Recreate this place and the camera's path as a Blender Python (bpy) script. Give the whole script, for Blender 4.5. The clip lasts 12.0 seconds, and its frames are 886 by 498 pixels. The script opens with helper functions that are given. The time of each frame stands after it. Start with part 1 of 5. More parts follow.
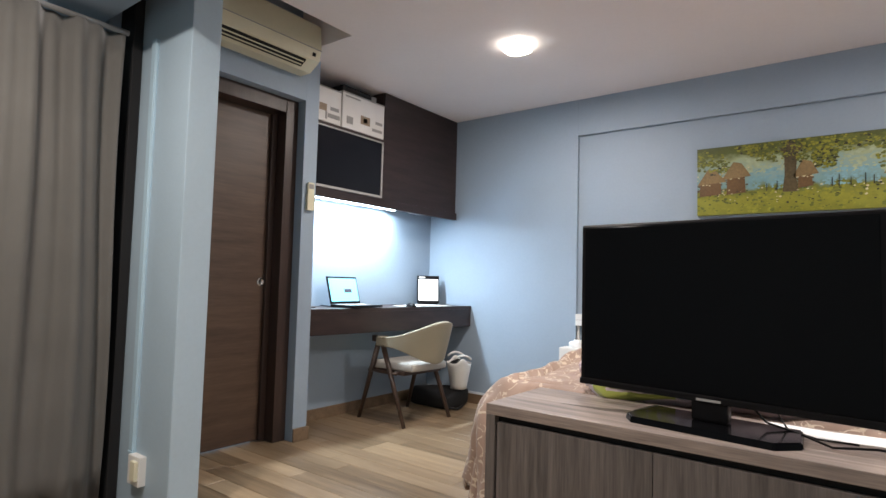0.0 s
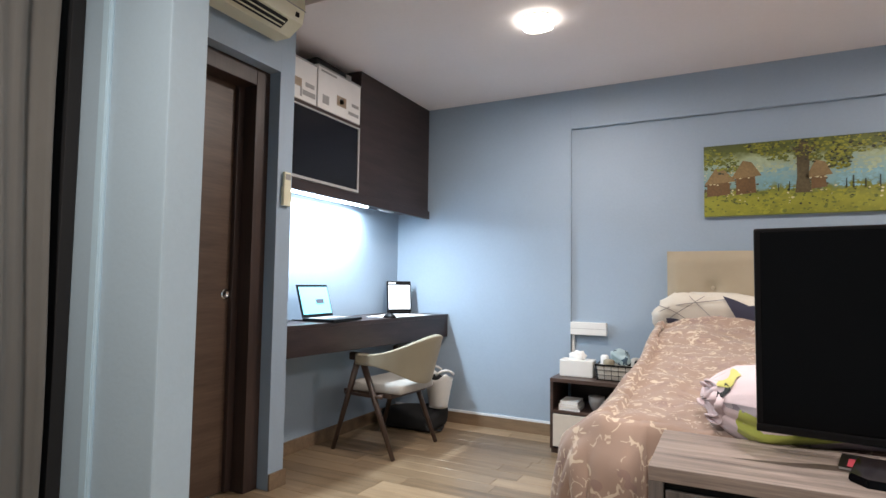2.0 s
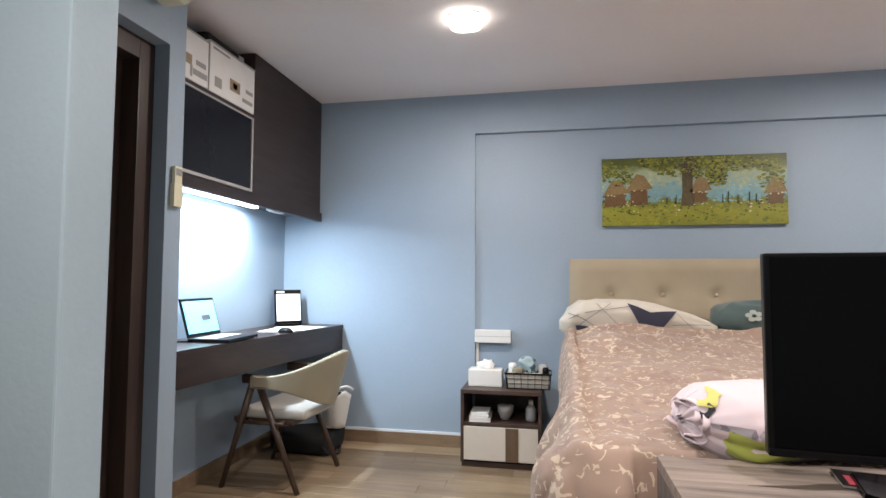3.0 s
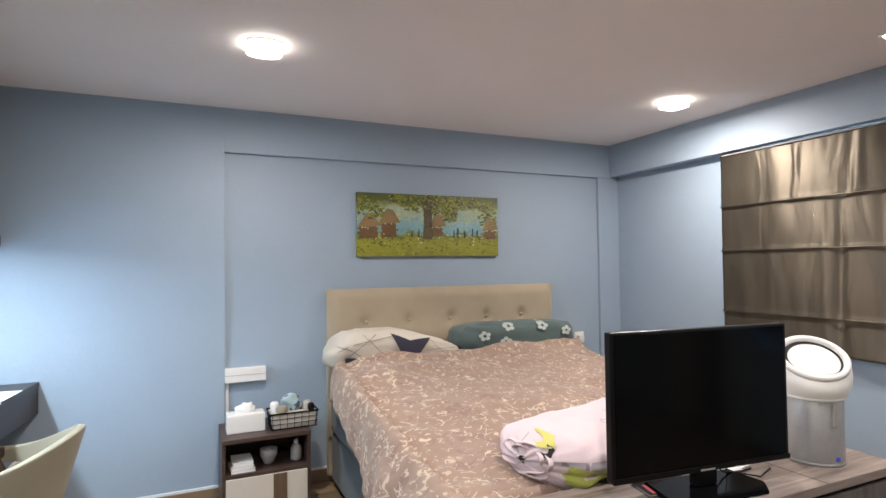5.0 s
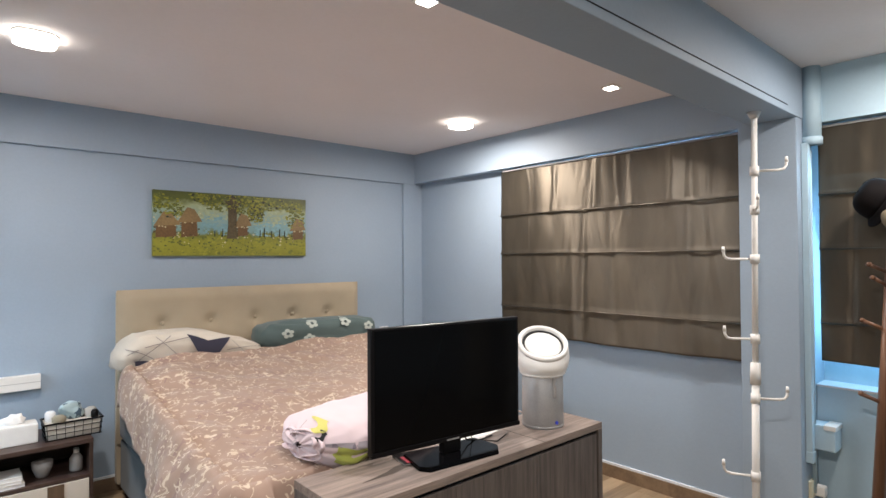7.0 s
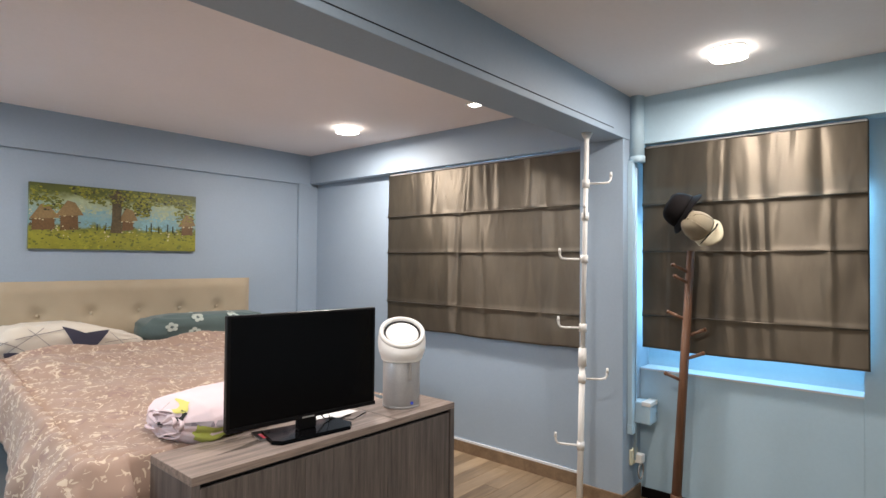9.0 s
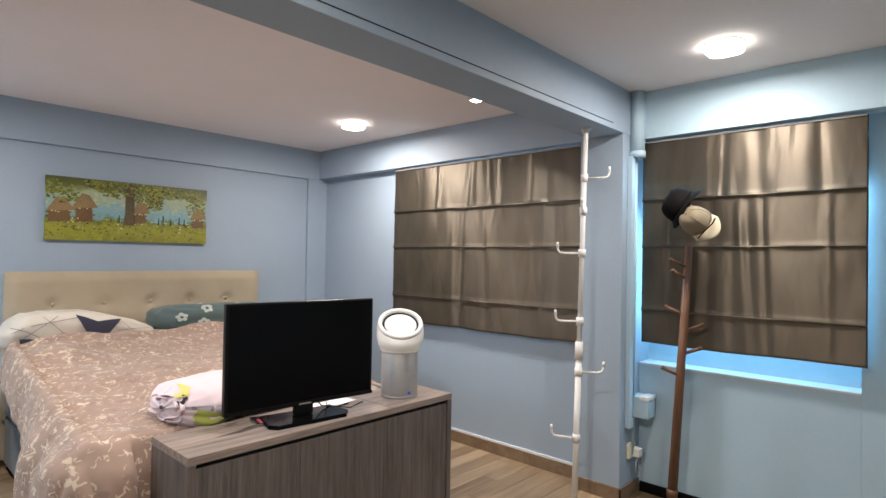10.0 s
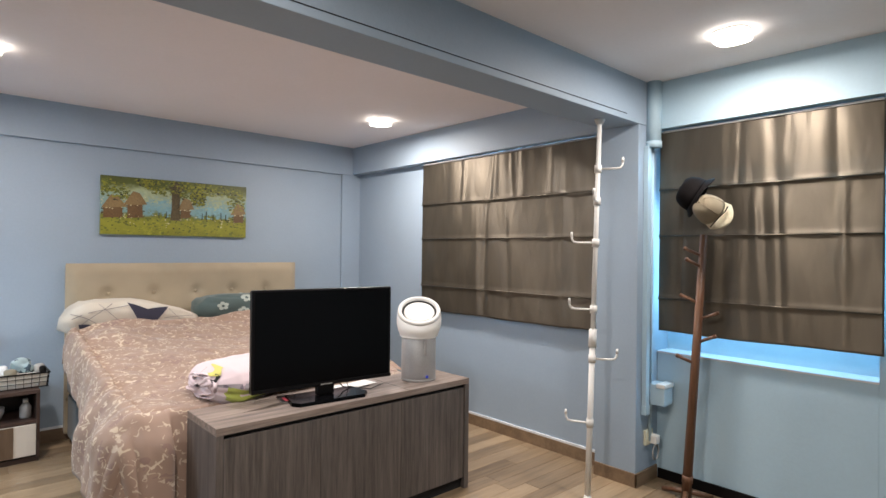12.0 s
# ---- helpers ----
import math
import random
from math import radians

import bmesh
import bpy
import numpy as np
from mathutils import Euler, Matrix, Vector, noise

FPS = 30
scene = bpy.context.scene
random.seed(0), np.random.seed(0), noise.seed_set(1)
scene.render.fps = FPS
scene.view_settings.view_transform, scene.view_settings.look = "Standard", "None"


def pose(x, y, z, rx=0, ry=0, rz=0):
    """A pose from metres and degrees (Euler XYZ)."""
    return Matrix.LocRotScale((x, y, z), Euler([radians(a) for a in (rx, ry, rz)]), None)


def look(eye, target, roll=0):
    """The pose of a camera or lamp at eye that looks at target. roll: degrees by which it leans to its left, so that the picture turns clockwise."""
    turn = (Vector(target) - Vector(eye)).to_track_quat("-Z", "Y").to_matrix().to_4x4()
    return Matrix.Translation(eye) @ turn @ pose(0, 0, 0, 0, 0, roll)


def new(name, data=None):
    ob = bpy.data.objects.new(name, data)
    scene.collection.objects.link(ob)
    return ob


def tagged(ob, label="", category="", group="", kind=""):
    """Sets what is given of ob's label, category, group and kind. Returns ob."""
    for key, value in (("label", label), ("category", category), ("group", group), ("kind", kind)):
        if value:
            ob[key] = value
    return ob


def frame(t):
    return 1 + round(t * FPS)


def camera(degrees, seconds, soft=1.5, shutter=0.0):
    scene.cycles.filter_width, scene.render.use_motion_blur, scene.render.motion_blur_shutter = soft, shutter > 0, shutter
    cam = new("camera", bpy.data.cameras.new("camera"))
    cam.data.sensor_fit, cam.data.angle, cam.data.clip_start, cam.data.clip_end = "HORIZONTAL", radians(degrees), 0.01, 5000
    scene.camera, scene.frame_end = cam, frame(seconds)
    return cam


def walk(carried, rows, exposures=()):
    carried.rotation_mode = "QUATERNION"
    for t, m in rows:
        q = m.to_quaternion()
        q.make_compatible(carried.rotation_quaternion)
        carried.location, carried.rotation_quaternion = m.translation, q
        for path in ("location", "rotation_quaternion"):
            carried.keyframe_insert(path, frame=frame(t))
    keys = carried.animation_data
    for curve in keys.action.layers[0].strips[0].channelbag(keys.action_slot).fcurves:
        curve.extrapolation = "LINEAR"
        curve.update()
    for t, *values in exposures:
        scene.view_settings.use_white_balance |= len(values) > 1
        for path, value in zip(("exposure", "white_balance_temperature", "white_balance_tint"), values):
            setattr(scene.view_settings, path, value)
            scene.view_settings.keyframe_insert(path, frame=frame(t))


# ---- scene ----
cam = camera(77.0, 12.0)
PATH = [
    (0, (1.288, 1.549, 0.995), (0.078, 3.138, 1.113), 1.53),
    (0.5, (1.132, 1.560, 1.016), (-0.044, 3.173, 1.135), 1.22),
    (1, (0.940, 1.597, 1.045), (-0.200, 3.237, 1.149), 0.81),
    (1.5, (0.760, 1.647, 1.039), (-0.321, 3.326, 1.149), 0.55),
    (2, (0.537, 1.636, 1.039), (-0.374, 3.413, 1.159), 0.85),
    (2.5, (0.338, 1.666, 1.075), (-0.350, 3.540, 1.194), 0.57),
    (3, (0.096, 1.702, 1.109), (-0.293, 3.660, 1.224), 0.27),
    (5, (-0.625, 1.772, 1.401), (0.205, 3.591, 1.461), -0.69),
    (5.5, (-0.594, 1.745, 1.418), (0.414, 3.472, 1.478), -1.01),
    (6, (-0.614, 1.605, 1.444), (0.560, 3.223, 1.483), -1.54),
    (6.5, (-0.602, 1.524, 1.446), (0.675, 3.063, 1.477), -0.92),
    (8.5, (-0.501, 1.100, 1.414), (0.920, 2.507, 1.460), 0.12),
    (9, (-0.551, 1.015, 1.416), (0.957, 2.328, 1.457), 0.50),
    (9.5, (-0.533, 0.958, 1.387), (1.002, 2.241, 1.432), 0.94),
    (10, (-0.511, 0.905, 1.391), (0.954, 2.267, 1.423), 0.99),
    (10.5, (-0.509, 0.850, 1.392), (0.877, 2.292, 1.416), 0.99),
    (11, (-0.501, 0.791, 1.381), (0.839, 2.277, 1.402), 0.89),
    (11.5, (-0.476, 0.733, 1.368), (0.842, 2.237, 1.387), 0.80),
    (12, (-0.480, 0.692, 1.372), (0.865, 2.173, 1.380), 0.66),
]
walk(cam, [(t, look(eye, target, roll)) for t, eye, target, roll in PATH],
     exposures=((0, 0.45), (3, 0.45), (5, 0.36), (6.5, 0.37), (9, 0.44), (12, 0.44)))

# ---- world and light ----
world = bpy.data.worlds.new("world")
scene.world = world
world.use_nodes = True
wn = world.node_tree.nodes
sky = wn.new("ShaderNodeTexSky")
sky.sky_type, sky.sun_disc = "NISHITA", False
sky.sun_elevation, sky.sun_rotation = radians(40), radians(150)
world.node_tree.links.new(sky.outputs[0], wn["Background"].inputs[0])
wn["Background"].inputs[1].default_value = 0.15


def area_lamp(name, place, target, power, colour, w, h=None, spread=180):
    data = bpy.data.lights.new(name, "AREA")
    data.energy, data.color, data.size = power, colour, w
    data.spread = radians(spread)
    if h:
        data.shape, data.size_y = "RECTANGLE", h
    ob = new(name, data)
    ob.matrix_world = look(place, target)
    tagged(ob, kind="structure")
    return ob


WARM = (1.0, 0.895, 0.82)
COOL = (0.76, 0.89, 1.0)
CEIL = 2.395
# the fourth is unseen, added by symmetry and strong to brighten beam and pier
DOWNLIGHTS = ((-0.32, 4.33), (2.09, 4.27), (2.22, 1.70), (-0.36, 1.68))
for (dx, dy), watts in zip(DOWNLIGHTS, (19, 21, 15, 30)):
    area_lamp("downlight_glow", (dx, dy, CEIL - 0.044), (dx, dy, 0), watts, WARM, 0.11)
SPOTS = ((0.73, 3.00), (2.18, 3.14))
for dx, dy in SPOTS:
    area_lamp("spot_glow", (dx, dy, CEIL - 0.02), (dx, dy, 0), 6, (1.0, 0.94, 0.92), 0.05, spread=110)
area_lamp("strip_glow", (-1.70, 4.38, 1.545), (-1.70, 4.3801, 0), 27, COOL, 0.05, 0.9)
# daylight in the two window openings, behind the blinds
area_lamp("window_daylight", (2.97, 3.48, 1.5), (2.0, 3.48, 0.9), 75, (0.46, 0.75, 1.0), 1.5, 0.9)
area_lamp("window_daylight", (2.97, 1.75, 1.4), (2.0, 1.75, 0.9), 20, (0.34, 0.70, 1.0), 1.1, 1.2)


# ---- materials ----
def material(name, colour, rough=0.6, metal=0.0, vary=0.06, scale=30.0, bump=0.02, coat=0.0, spec=0.5, sheen=0.0):
    m = bpy.data.materials.new(name)
    m.use_nodes = True
    nt = m.node_tree
    b = nt.nodes["Principled BSDF"]
    b.inputs["Roughness"].default_value = rough
    b.inputs["Metallic"].default_value = metal
    b.inputs["Coat Weight"].default_value = coat
    b.inputs["Specular IOR Level"].default_value = spec
    b.inputs["Sheen Weight"].default_value = sheen
    co = nt.nodes.new("ShaderNodeTexCoord")
    fine = nt.nodes.new("ShaderNodeTexNoise")
    fine.inputs["Scale"].default_value, fine.inputs["Detail"].default_value = scale, 6
    big = nt.nodes.new("ShaderNodeTexNoise")
    big.inputs["Scale"].default_value, big.inputs["Detail"].default_value = scale / 14, 3
    for n in (fine, big):
        nt.links.new(co.outputs["Object"], n.inputs["Vector"])
    add = nt.nodes.new("ShaderNodeMath")
    add.operation = "ADD"
    nt.links.new(fine.outputs["Fac"], add.inputs[0])
    nt.links.new(big.outputs["Fac"], add.inputs[1])
    ramp = nt.nodes.new("ShaderNodeMapRange")
    ramp.inputs["From Min"].default_value, ramp.inputs["From Max"].default_value = 0.6, 1.4
    ramp.inputs["To Min"].default_value, ramp.inputs["To Max"].default_value = 1 - vary, 1 + vary
    nt.links.new(add.outputs[0], ramp.inputs["Value"])
    mul = nt.nodes.new("ShaderNodeVectorMath")
    mul.operation = "SCALE"
    mul.inputs[0].default_value = colour
    nt.links.new(ramp.outputs[0], mul.inputs["Scale"])
    nt.links.new(mul.outputs[0], b.inputs["Base Color"])
    if bump:
        bm_ = nt.nodes.new("ShaderNodeBump")
        bm_.inputs["Strength"].default_value, bm_.inputs["Distance"].default_value = bump * 5, 0.004
        nt.links.new(fine.outputs["Fac"], bm_.inputs["Height"])
        nt.links.new(bm_.outputs[0], b.inputs["Normal"])
    return m


def glow(name, colour, strength):
    m = bpy.data.materials.new(name)
    m.use_nodes = True
    b = m.node_tree.nodes["Principled BSDF"]
    b.inputs["Base Color"].default_value = (*colour, 1)
    b.inputs["Emission Color"].default_value = (*colour, 1)
    b.inputs["Emission Strength"].default_value = strength
    return m


def wood(name, dark, light, rough=0.45, axis="X", stretch=14.0, scale=7.0, per_piece=0.0, bump=0.05):
    """Streaky timber, its grain along one axis of the object."""
    m = bpy.data.materials.new(name)
    m.use_nodes = True
    nt = m.node_tree
    b = nt.nodes["Principled BSDF"]
    b.inputs["Roughness"].default_value = rough
    co = nt.nodes.new("ShaderNodeTexCoord")
    mp = nt.nodes.new("ShaderNodeMapping")
    s = [stretch, stretch, stretch]
    s["XYZ".index(axis)] = 1.0
    mp.inputs["Scale"].default_value = s
    info = nt.nodes.new("ShaderNodeObjectInfo")
    comb = nt.nodes.new("ShaderNodeVectorMath")
    comb.operation = "ADD"
    off = nt.nodes.new("ShaderNodeVectorMath")
    off.operation = "SCALE"
    off.inputs[0].default_value = (37.0, 53.0, 71.0)
    nt.links.new(info.outputs["Random"], off.inputs["Scale"])
    nt.links.new(co.outputs["Object"], comb.inputs[0])
    nt.links.new(off.outputs[0], comb.inputs[1])
    nt.links.new(comb.outputs[0], mp.inputs["Vector"])
    n1 = nt.nodes.new("ShaderNodeTexNoise")
    n1.inputs["Scale"].default_value, n1.inputs["Detail"].default_value, n1.inputs["Roughness"].default_value = scale / 3, 8, 0.65
    nt.links.new(mp.outputs[0], n1.inputs["Vector"])
    n2 = nt.nodes.new("ShaderNodeTexNoise")
    n2.inputs["Scale"].default_value, n2.inputs["Detail"].default_value = scale * 2.0, 4
    nt.links.new(mp.outputs[0], n2.inputs["Vector"])
    mix = nt.nodes.new("ShaderNodeMath")
    mix.operation = "MULTIPLY_ADD"
    mix.inputs[1].default_value = 0.35
    nt.links.new(n2.outputs["Fac"], mix.inputs[0])
    nt.links.new(n1.outputs["Fac"], mix.inputs[2])
    last = mix
    if per_piece:
        pp = nt.nodes.new("ShaderNodeMath")
        pp.operation = "MULTIPLY_ADD"
        pp.inputs[1].default_value = per_piece
        nt.links.new(info.outputs["Random"], pp.inputs[0])
        nt.links.new(mix.outputs[0], pp.inputs[2])
        last = pp
    ramp = nt.nodes.new("ShaderNodeMapRange")
    ramp.inputs["From Min"].default_value = 0.45 + per_piece * 0.1
    ramp.inputs["From Max"].default_value = 0.9 + per_piece * 0.9
    nt.links.new(last.outputs[0], ramp.inputs["Value"])
    col = nt.nodes.new("ShaderNodeMix")
    col.data_type = "RGBA"
    col.inputs["A"].default_value, col.inputs["B"].default_value = (*dark, 1), (*light, 1)
    nt.links.new(ramp.outputs[0], col.inputs["Factor"])
    nt.links.new(col.outputs["Result"], b.inputs["Base Color"])
    bp = nt.nodes.new("ShaderNodeBump")
    bp.inputs["Strength"].default_value, bp.inputs["Distance"].default_value = bump * 4, 0.002
    nt.links.new(mix.outputs[0], bp.inputs["Height"])
    nt.links.new(bp.outputs[0], b.inputs["Normal"])
    return m


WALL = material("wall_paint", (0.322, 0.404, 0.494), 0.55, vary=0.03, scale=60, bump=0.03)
# the same blue paint twice more, with brighter, greener light put into the colour
WALL_LIT = material("wall_paint_lit", (0.43, 0.585, 0.685), 0.55, vary=0.03, scale=60, bump=0.03)
WALL_HALF_LIT = material("wall_paint_half_lit", (0.37, 0.475, 0.555), 0.55, vary=0.03, scale=60, bump=0.03)
CEILING = material("ceiling_paint", (0.90, 0.84, 0.83), 0.8, vary=0.02, scale=40, bump=0.02)
FLOOR_BASE = material("floor_joint", (0.09, 0.06, 0.04), 0.7)
PLANK = wood("floor_planks", (0.105, 0.069, 0.038), (0.41, 0.30, 0.19), 0.28, "X", 14, 5, per_piece=0.6)
SKIRT = wood("skirting_wood", (0.14, 0.09, 0.055), (0.26, 0.18, 0.11), 0.5, "X", 8, 5)
DARK_WOOD = wood("dark_wenge", (0.018, 0.011, 0.011), (0.045, 0.028, 0.026), 0.38, "Y", 10, 6)
DOOR_WOOD = wood("door_walnut", (0.055, 0.032, 0.022), (0.12, 0.075, 0.05), 0.45, "Y", 12, 5)
FRAME_WOOD = wood("door_frame_wood", (0.03, 0.018, 0.015), (0.06, 0.037, 0.03), 0.4, "Z", 12, 5)
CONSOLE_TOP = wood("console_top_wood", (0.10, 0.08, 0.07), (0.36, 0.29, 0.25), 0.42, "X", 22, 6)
# same grain settings as the top, at about half its colour values
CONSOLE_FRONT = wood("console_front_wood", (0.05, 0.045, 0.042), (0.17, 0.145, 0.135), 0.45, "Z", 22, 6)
WHITE = material("white_plastic", (0.78, 0.77, 0.74), 0.4, vary=0.02)
CREAM = material("aged_cream_plastic", (0.72, 0.68, 0.50), 0.4, vary=0.03)
BLACK = material("black_plastic", (0.006, 0.0055, 0.006), 0.3, vary=0.1, spec=0.14)
BLACK_MATT = material("black_matt", (0.008, 0.008, 0.009), 0.8, vary=0.1)
SCREEN = material("tv_glass", (0.003, 0.003, 0.0035), 0.12, vary=0.0, bump=0, spec=0.10)


# ---- building helpers ----
def part(name, bm, mat, parent=None, label="", smooth=False):
    me = bpy.data.meshes.new(name)
    bmesh.ops.recalc_face_normals(bm, faces=bm.faces)
    bm.to_mesh(me)
    bm.free()
    for m in mat if isinstance(mat, (list, tuple)) else (mat,):
        me.materials.append(m)
    if smooth:
        for p in me.polygons:
            p.use_smooth = True
    ob = new(name, me)
    if parent:
        ob.parent = parent
    if label:
        tagged(ob, label)
    return ob


def thing(name, x, y, z, label, category, group="", turn=0.0):
    ob = new(name)
    ob.empty_display_size = 0.1
    ob.matrix_world = pose(x, y, z, 0, 0, turn)
    return tagged(ob, label, category, group)


def box(x0, y0, z0, x1, y1, z1, bevel=0.0, bm=None, seg=2):
    own = bmesh.new()
    bmesh.ops.create_cube(own, size=1)
    for v in own.verts:
        v.co = Vector(((x0 + x1) / 2 + v.co.x * (x1 - x0), (y0 + y1) / 2 + v.co.y * (y1 - y0), (z0 + z1) / 2 + v.co.z * (z1 - z0)))
    if bevel:
        bmesh.ops.bevel(own, geom=own.edges[:], offset=bevel, segments=seg, affect="EDGES", profile=0.6)
    return merged(bm, own)


def merged(bm, own):
    if bm is None:
        return own
    me = bpy.data.meshes.new("join")
    own.to_mesh(me)
    own.free()
    bm.from_mesh(me)
    bpy.data.meshes.remove(me)
    return bm


def rod(a, b, r, r2=None, n=12, bm=None, caps=True):
    own = bmesh.new()
    a, b = Vector(a), Vector(b)
    bmesh.ops.create_cone(own, cap_ends=caps, segments=n, radius1=r, radius2=r if r2 is None else r2, depth=(b - a).length)
    turn = (b - a).to_track_quat("Z", "Y").to_matrix().to_4x4()
    bmesh.ops.transform(own, matrix=Matrix.Translation((a + b) / 2) @ turn, verts=own.verts)
    return merged(bm, own)


def lathe(profile, n=32, bm=None):
    """A turned shape: (radius, height) pairs from bottom to top."""
    own = bmesh.new()
    rings = []
    for r, z in profile:
        rings.append([own.verts.new((r * math.cos(2 * math.pi * k / n), r * math.sin(2 * math.pi * k / n), z)) for k in range(n)])
    for lo, hi in zip(rings, rings[1:]):
        for k in range(n):
            own.faces.new((lo[k], lo[(k + 1) % n], hi[(k + 1) % n], hi[k]))
    if profile[0][0] > 1e-5:
        own.faces.new(rings[0][::-1])
    if profile[-1][0] > 1e-5:
        own.faces.new(rings[-1])
    bmesh.ops.remove_doubles(own, verts=own.verts, dist=1e-5)
    return merged(bm, own)


def tube(points, r, n=10, bm=None):
    """A bent rod through points."""
    own = bmesh.new()
    pts = [Vector(p) for p in points]
    rings = []
    for i, p in enumerate(pts):
        d = (pts[min(i + 1, len(pts) - 1)] - pts[max(i - 1, 0)]).normalized()
        q = d.to_track_quat("Z", "Y")
        rings.append([own.verts.new(p + q @ Vector((r * math.cos(2 * math.pi * k / n), r * math.sin(2 * math.pi * k / n), 0))) for k in range(n)])
    for lo, hi in zip(rings, rings[1:]):
        best = min(range(n), key=lambda s: (lo[0].co - hi[s].co).length)
        for k in range(n):
            own.faces.new((lo[k], lo[(k + 1) % n], hi[(k + 1 + best) % n], hi[(k + best) % n]))
    own.faces.new(rings[0][::-1])
    own.faces.new(rings[-1])
    return merged(bm, own)


def grid(nu, nv, shape, bm=None, wrap=False):
    """A sheet of nu x nv cells; shape(u, v) gives the place for u, v in 0..1."""
    own = bmesh.new()
    vs = [[own.verts.new(shape(i / nu, j / nv)) for j in range(nv + 1)] for i in range(nu + 1)]
    for i in range(nu):
        for j in range(nv):
            own.faces.new((vs[i][j], vs[i + 1][j], vs[i + 1][j + 1], vs[i][j + 1]))
    if wrap:
        bmesh.ops.remove_doubles(own, verts=own.verts, dist=1e-5)
    return merged(bm, own)


def setting(name, bm, mat, label, smooth=False, category=""):
    return tagged(part(name, bm, mat, smooth=smooth), label, category or name.split("_")[0], kind="structure")


# ---- the shell ----
NORTH, WEST, EAST, SOUTH = 5.44, -1.82, 2.69, -0.55
setting("floor", box(-2.6, SOUTH - 0.1, -0.12, 5.0, NORTH + 0.2, -0.012), FLOOR_BASE, "wood plank floor, dark base under the boards")
bm = bmesh.new()
# a pocket over the air conditioner is cut out of the ceiling
box(-1.05, SOUTH - 0.1, CEIL, 5.0, NORTH + 0.2, CEIL + 0.12, bm=bm)
box(-2.6, 3.70, CEIL, -1.05, NORTH + 0.2, CEIL + 0.12, bm=bm)
box(-2.6, SOUTH - 0.1, CEIL, -1.05, 2.60, CEIL + 0.12, bm=bm)
box(-2.6, 2.55, 2.72, -1.00, 3.75, 2.84, bm=bm)
box(-1.05, 2.55, CEIL + 0.12, -1.00, 3.75, 2.72, bm=bm)
box(-2.6, 3.70, CEIL + 0.12, -1.05, 3.75, 2.72, bm=bm)
box(-2.6, 2.55, CEIL + 0.12, -1.05, 2.60, 2.72, bm=bm)
setting("ceiling", bm, CEILING, "white painted plaster ceiling with a cut-out over the air conditioner")

# north wall: a slightly recessed field framed by a pier and a shallow beam
bm = bmesh.new()
box(-2.2, NORTH + 0.03, 0, 3.2, NORTH + 0.2, CEIL, bm=bm)
box(-2.2, NORTH, 0, -0.425, NORTH + 0.03, CEIL, 0.002, bm=bm)
box(-0.425, NORTH, 2.12, 3.2, NORTH + 0.03, CEIL, 0.002, bm=bm)
box(2.50, NORTH + 0.005, 0, EAST, NORTH + 0.03, 2.12, bm=bm)
setting("wall_north", bm, WALL, "pale blue painted wall with a framed recess behind the bed")
setting("wall_west", box(-2.05, 3.855, 0, WEST, NORTH, CEIL), WALL, "pale blue painted wall behind the desk")
# door wall, with the opening for the door
bm = bmesh.new()
box(-1.82, 3.75, 0, -1.50, 3.855, CEIL, 0.003, bm=bm)
box(-1.82, 2.60, 2.11, -1.50, 3.75, 2.72, bm=bm)
box(-1.82, 2.60, 0, -1.58, 2.75, 2.11, bm=bm)
setting("wall_door", bm, WALL, "pale blue painted wall round a dark wooden door")
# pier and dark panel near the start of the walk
# pier: blue paint lightened halfway for the light that falls on it
setting("pier_west", box(-1.565, 2.70, 0, -0.925, 2.83, 2.72, 0.006), WALL_HALF_LIT, "pale blue painted wall pier, brighter light put into its colour")
setting("wall_west_room", box(-1.72, SOUTH, 0, -1.56, 2.70, CEIL), WALL_LIT, "plain painted wall behind the curtain")
setting("wall_south", box(-1.72, SOUTH - 0.12, 0, 5.0, SOUTH, CEIL), WALL_LIT, "plain painted wall")

# beam across the room
bm = box(-1.60, 2.34, 2.135, 2.80, 2.57, CEIL, 0.004)
setting("beam", bm, WALL, "pale blue painted ceiling beam between the two halves of the room")
setting("beam_groove", box(-1.6, 2.3375, 2.167, 2.42, 2.3395, 2.1705), BLACK_MATT, "thin dark groove along the beam", category="trim")

# east wall with two windows
bm = bmesh.new()
box(EAST, 4.30, 0, 3.05, NORTH + 0.03, CEIL, bm=bm)
box(EAST, 2.62, 0, 3.05, 4.30, 1.0, bm=bm)
box(EAST, 2.62, 2.14, 3.05, 4.30, CEIL, bm=bm)
setting("wall_east", bm, WALL, "pale blue painted window wall")
setting("pier_east", box(2.565, 2.345, 0, 3.05, 2.62, CEIL, 0.005), WALL, "pale blue painted wall pier carrying the beam")
setting("bulkhead_east", box(2.60, 2.62, 2.13, EAST, NORTH, CEIL, 0.003), WALL, "pale blue painted bulkhead over the window")
bm = bmesh.new()
box(2.82, 1.25, 0, 3.05, 2.345, 0.765, 0.003, bm=bm)
box(2.82, 1.25, 2.14, 3.05, 2.345, CEIL, bm=bm)
box(2.955, 1.25, 0.765, 3.05, 2.345, 0.96, bm=bm)
box(2.82, 1.085, 0, 3.05, 1.25, CEIL, bm=bm)
box(2.82, 0.25, 2.05, 3.05, 1.085, CEIL, bm=bm)
box(2.82, SOUTH, 0, 3.05, 0.25, CEIL, bm=bm)
setting("wall_east_room", bm, WALL_LIT, "pale blue painted wall under the second window, brighter light put into its colour")
setting("bulkhead_room", box(2.70, SOUTH, 2.115, 2.82, 2.345, CEIL, 0.003), WALL_LIT, "pale painted bulkhead over the second window")

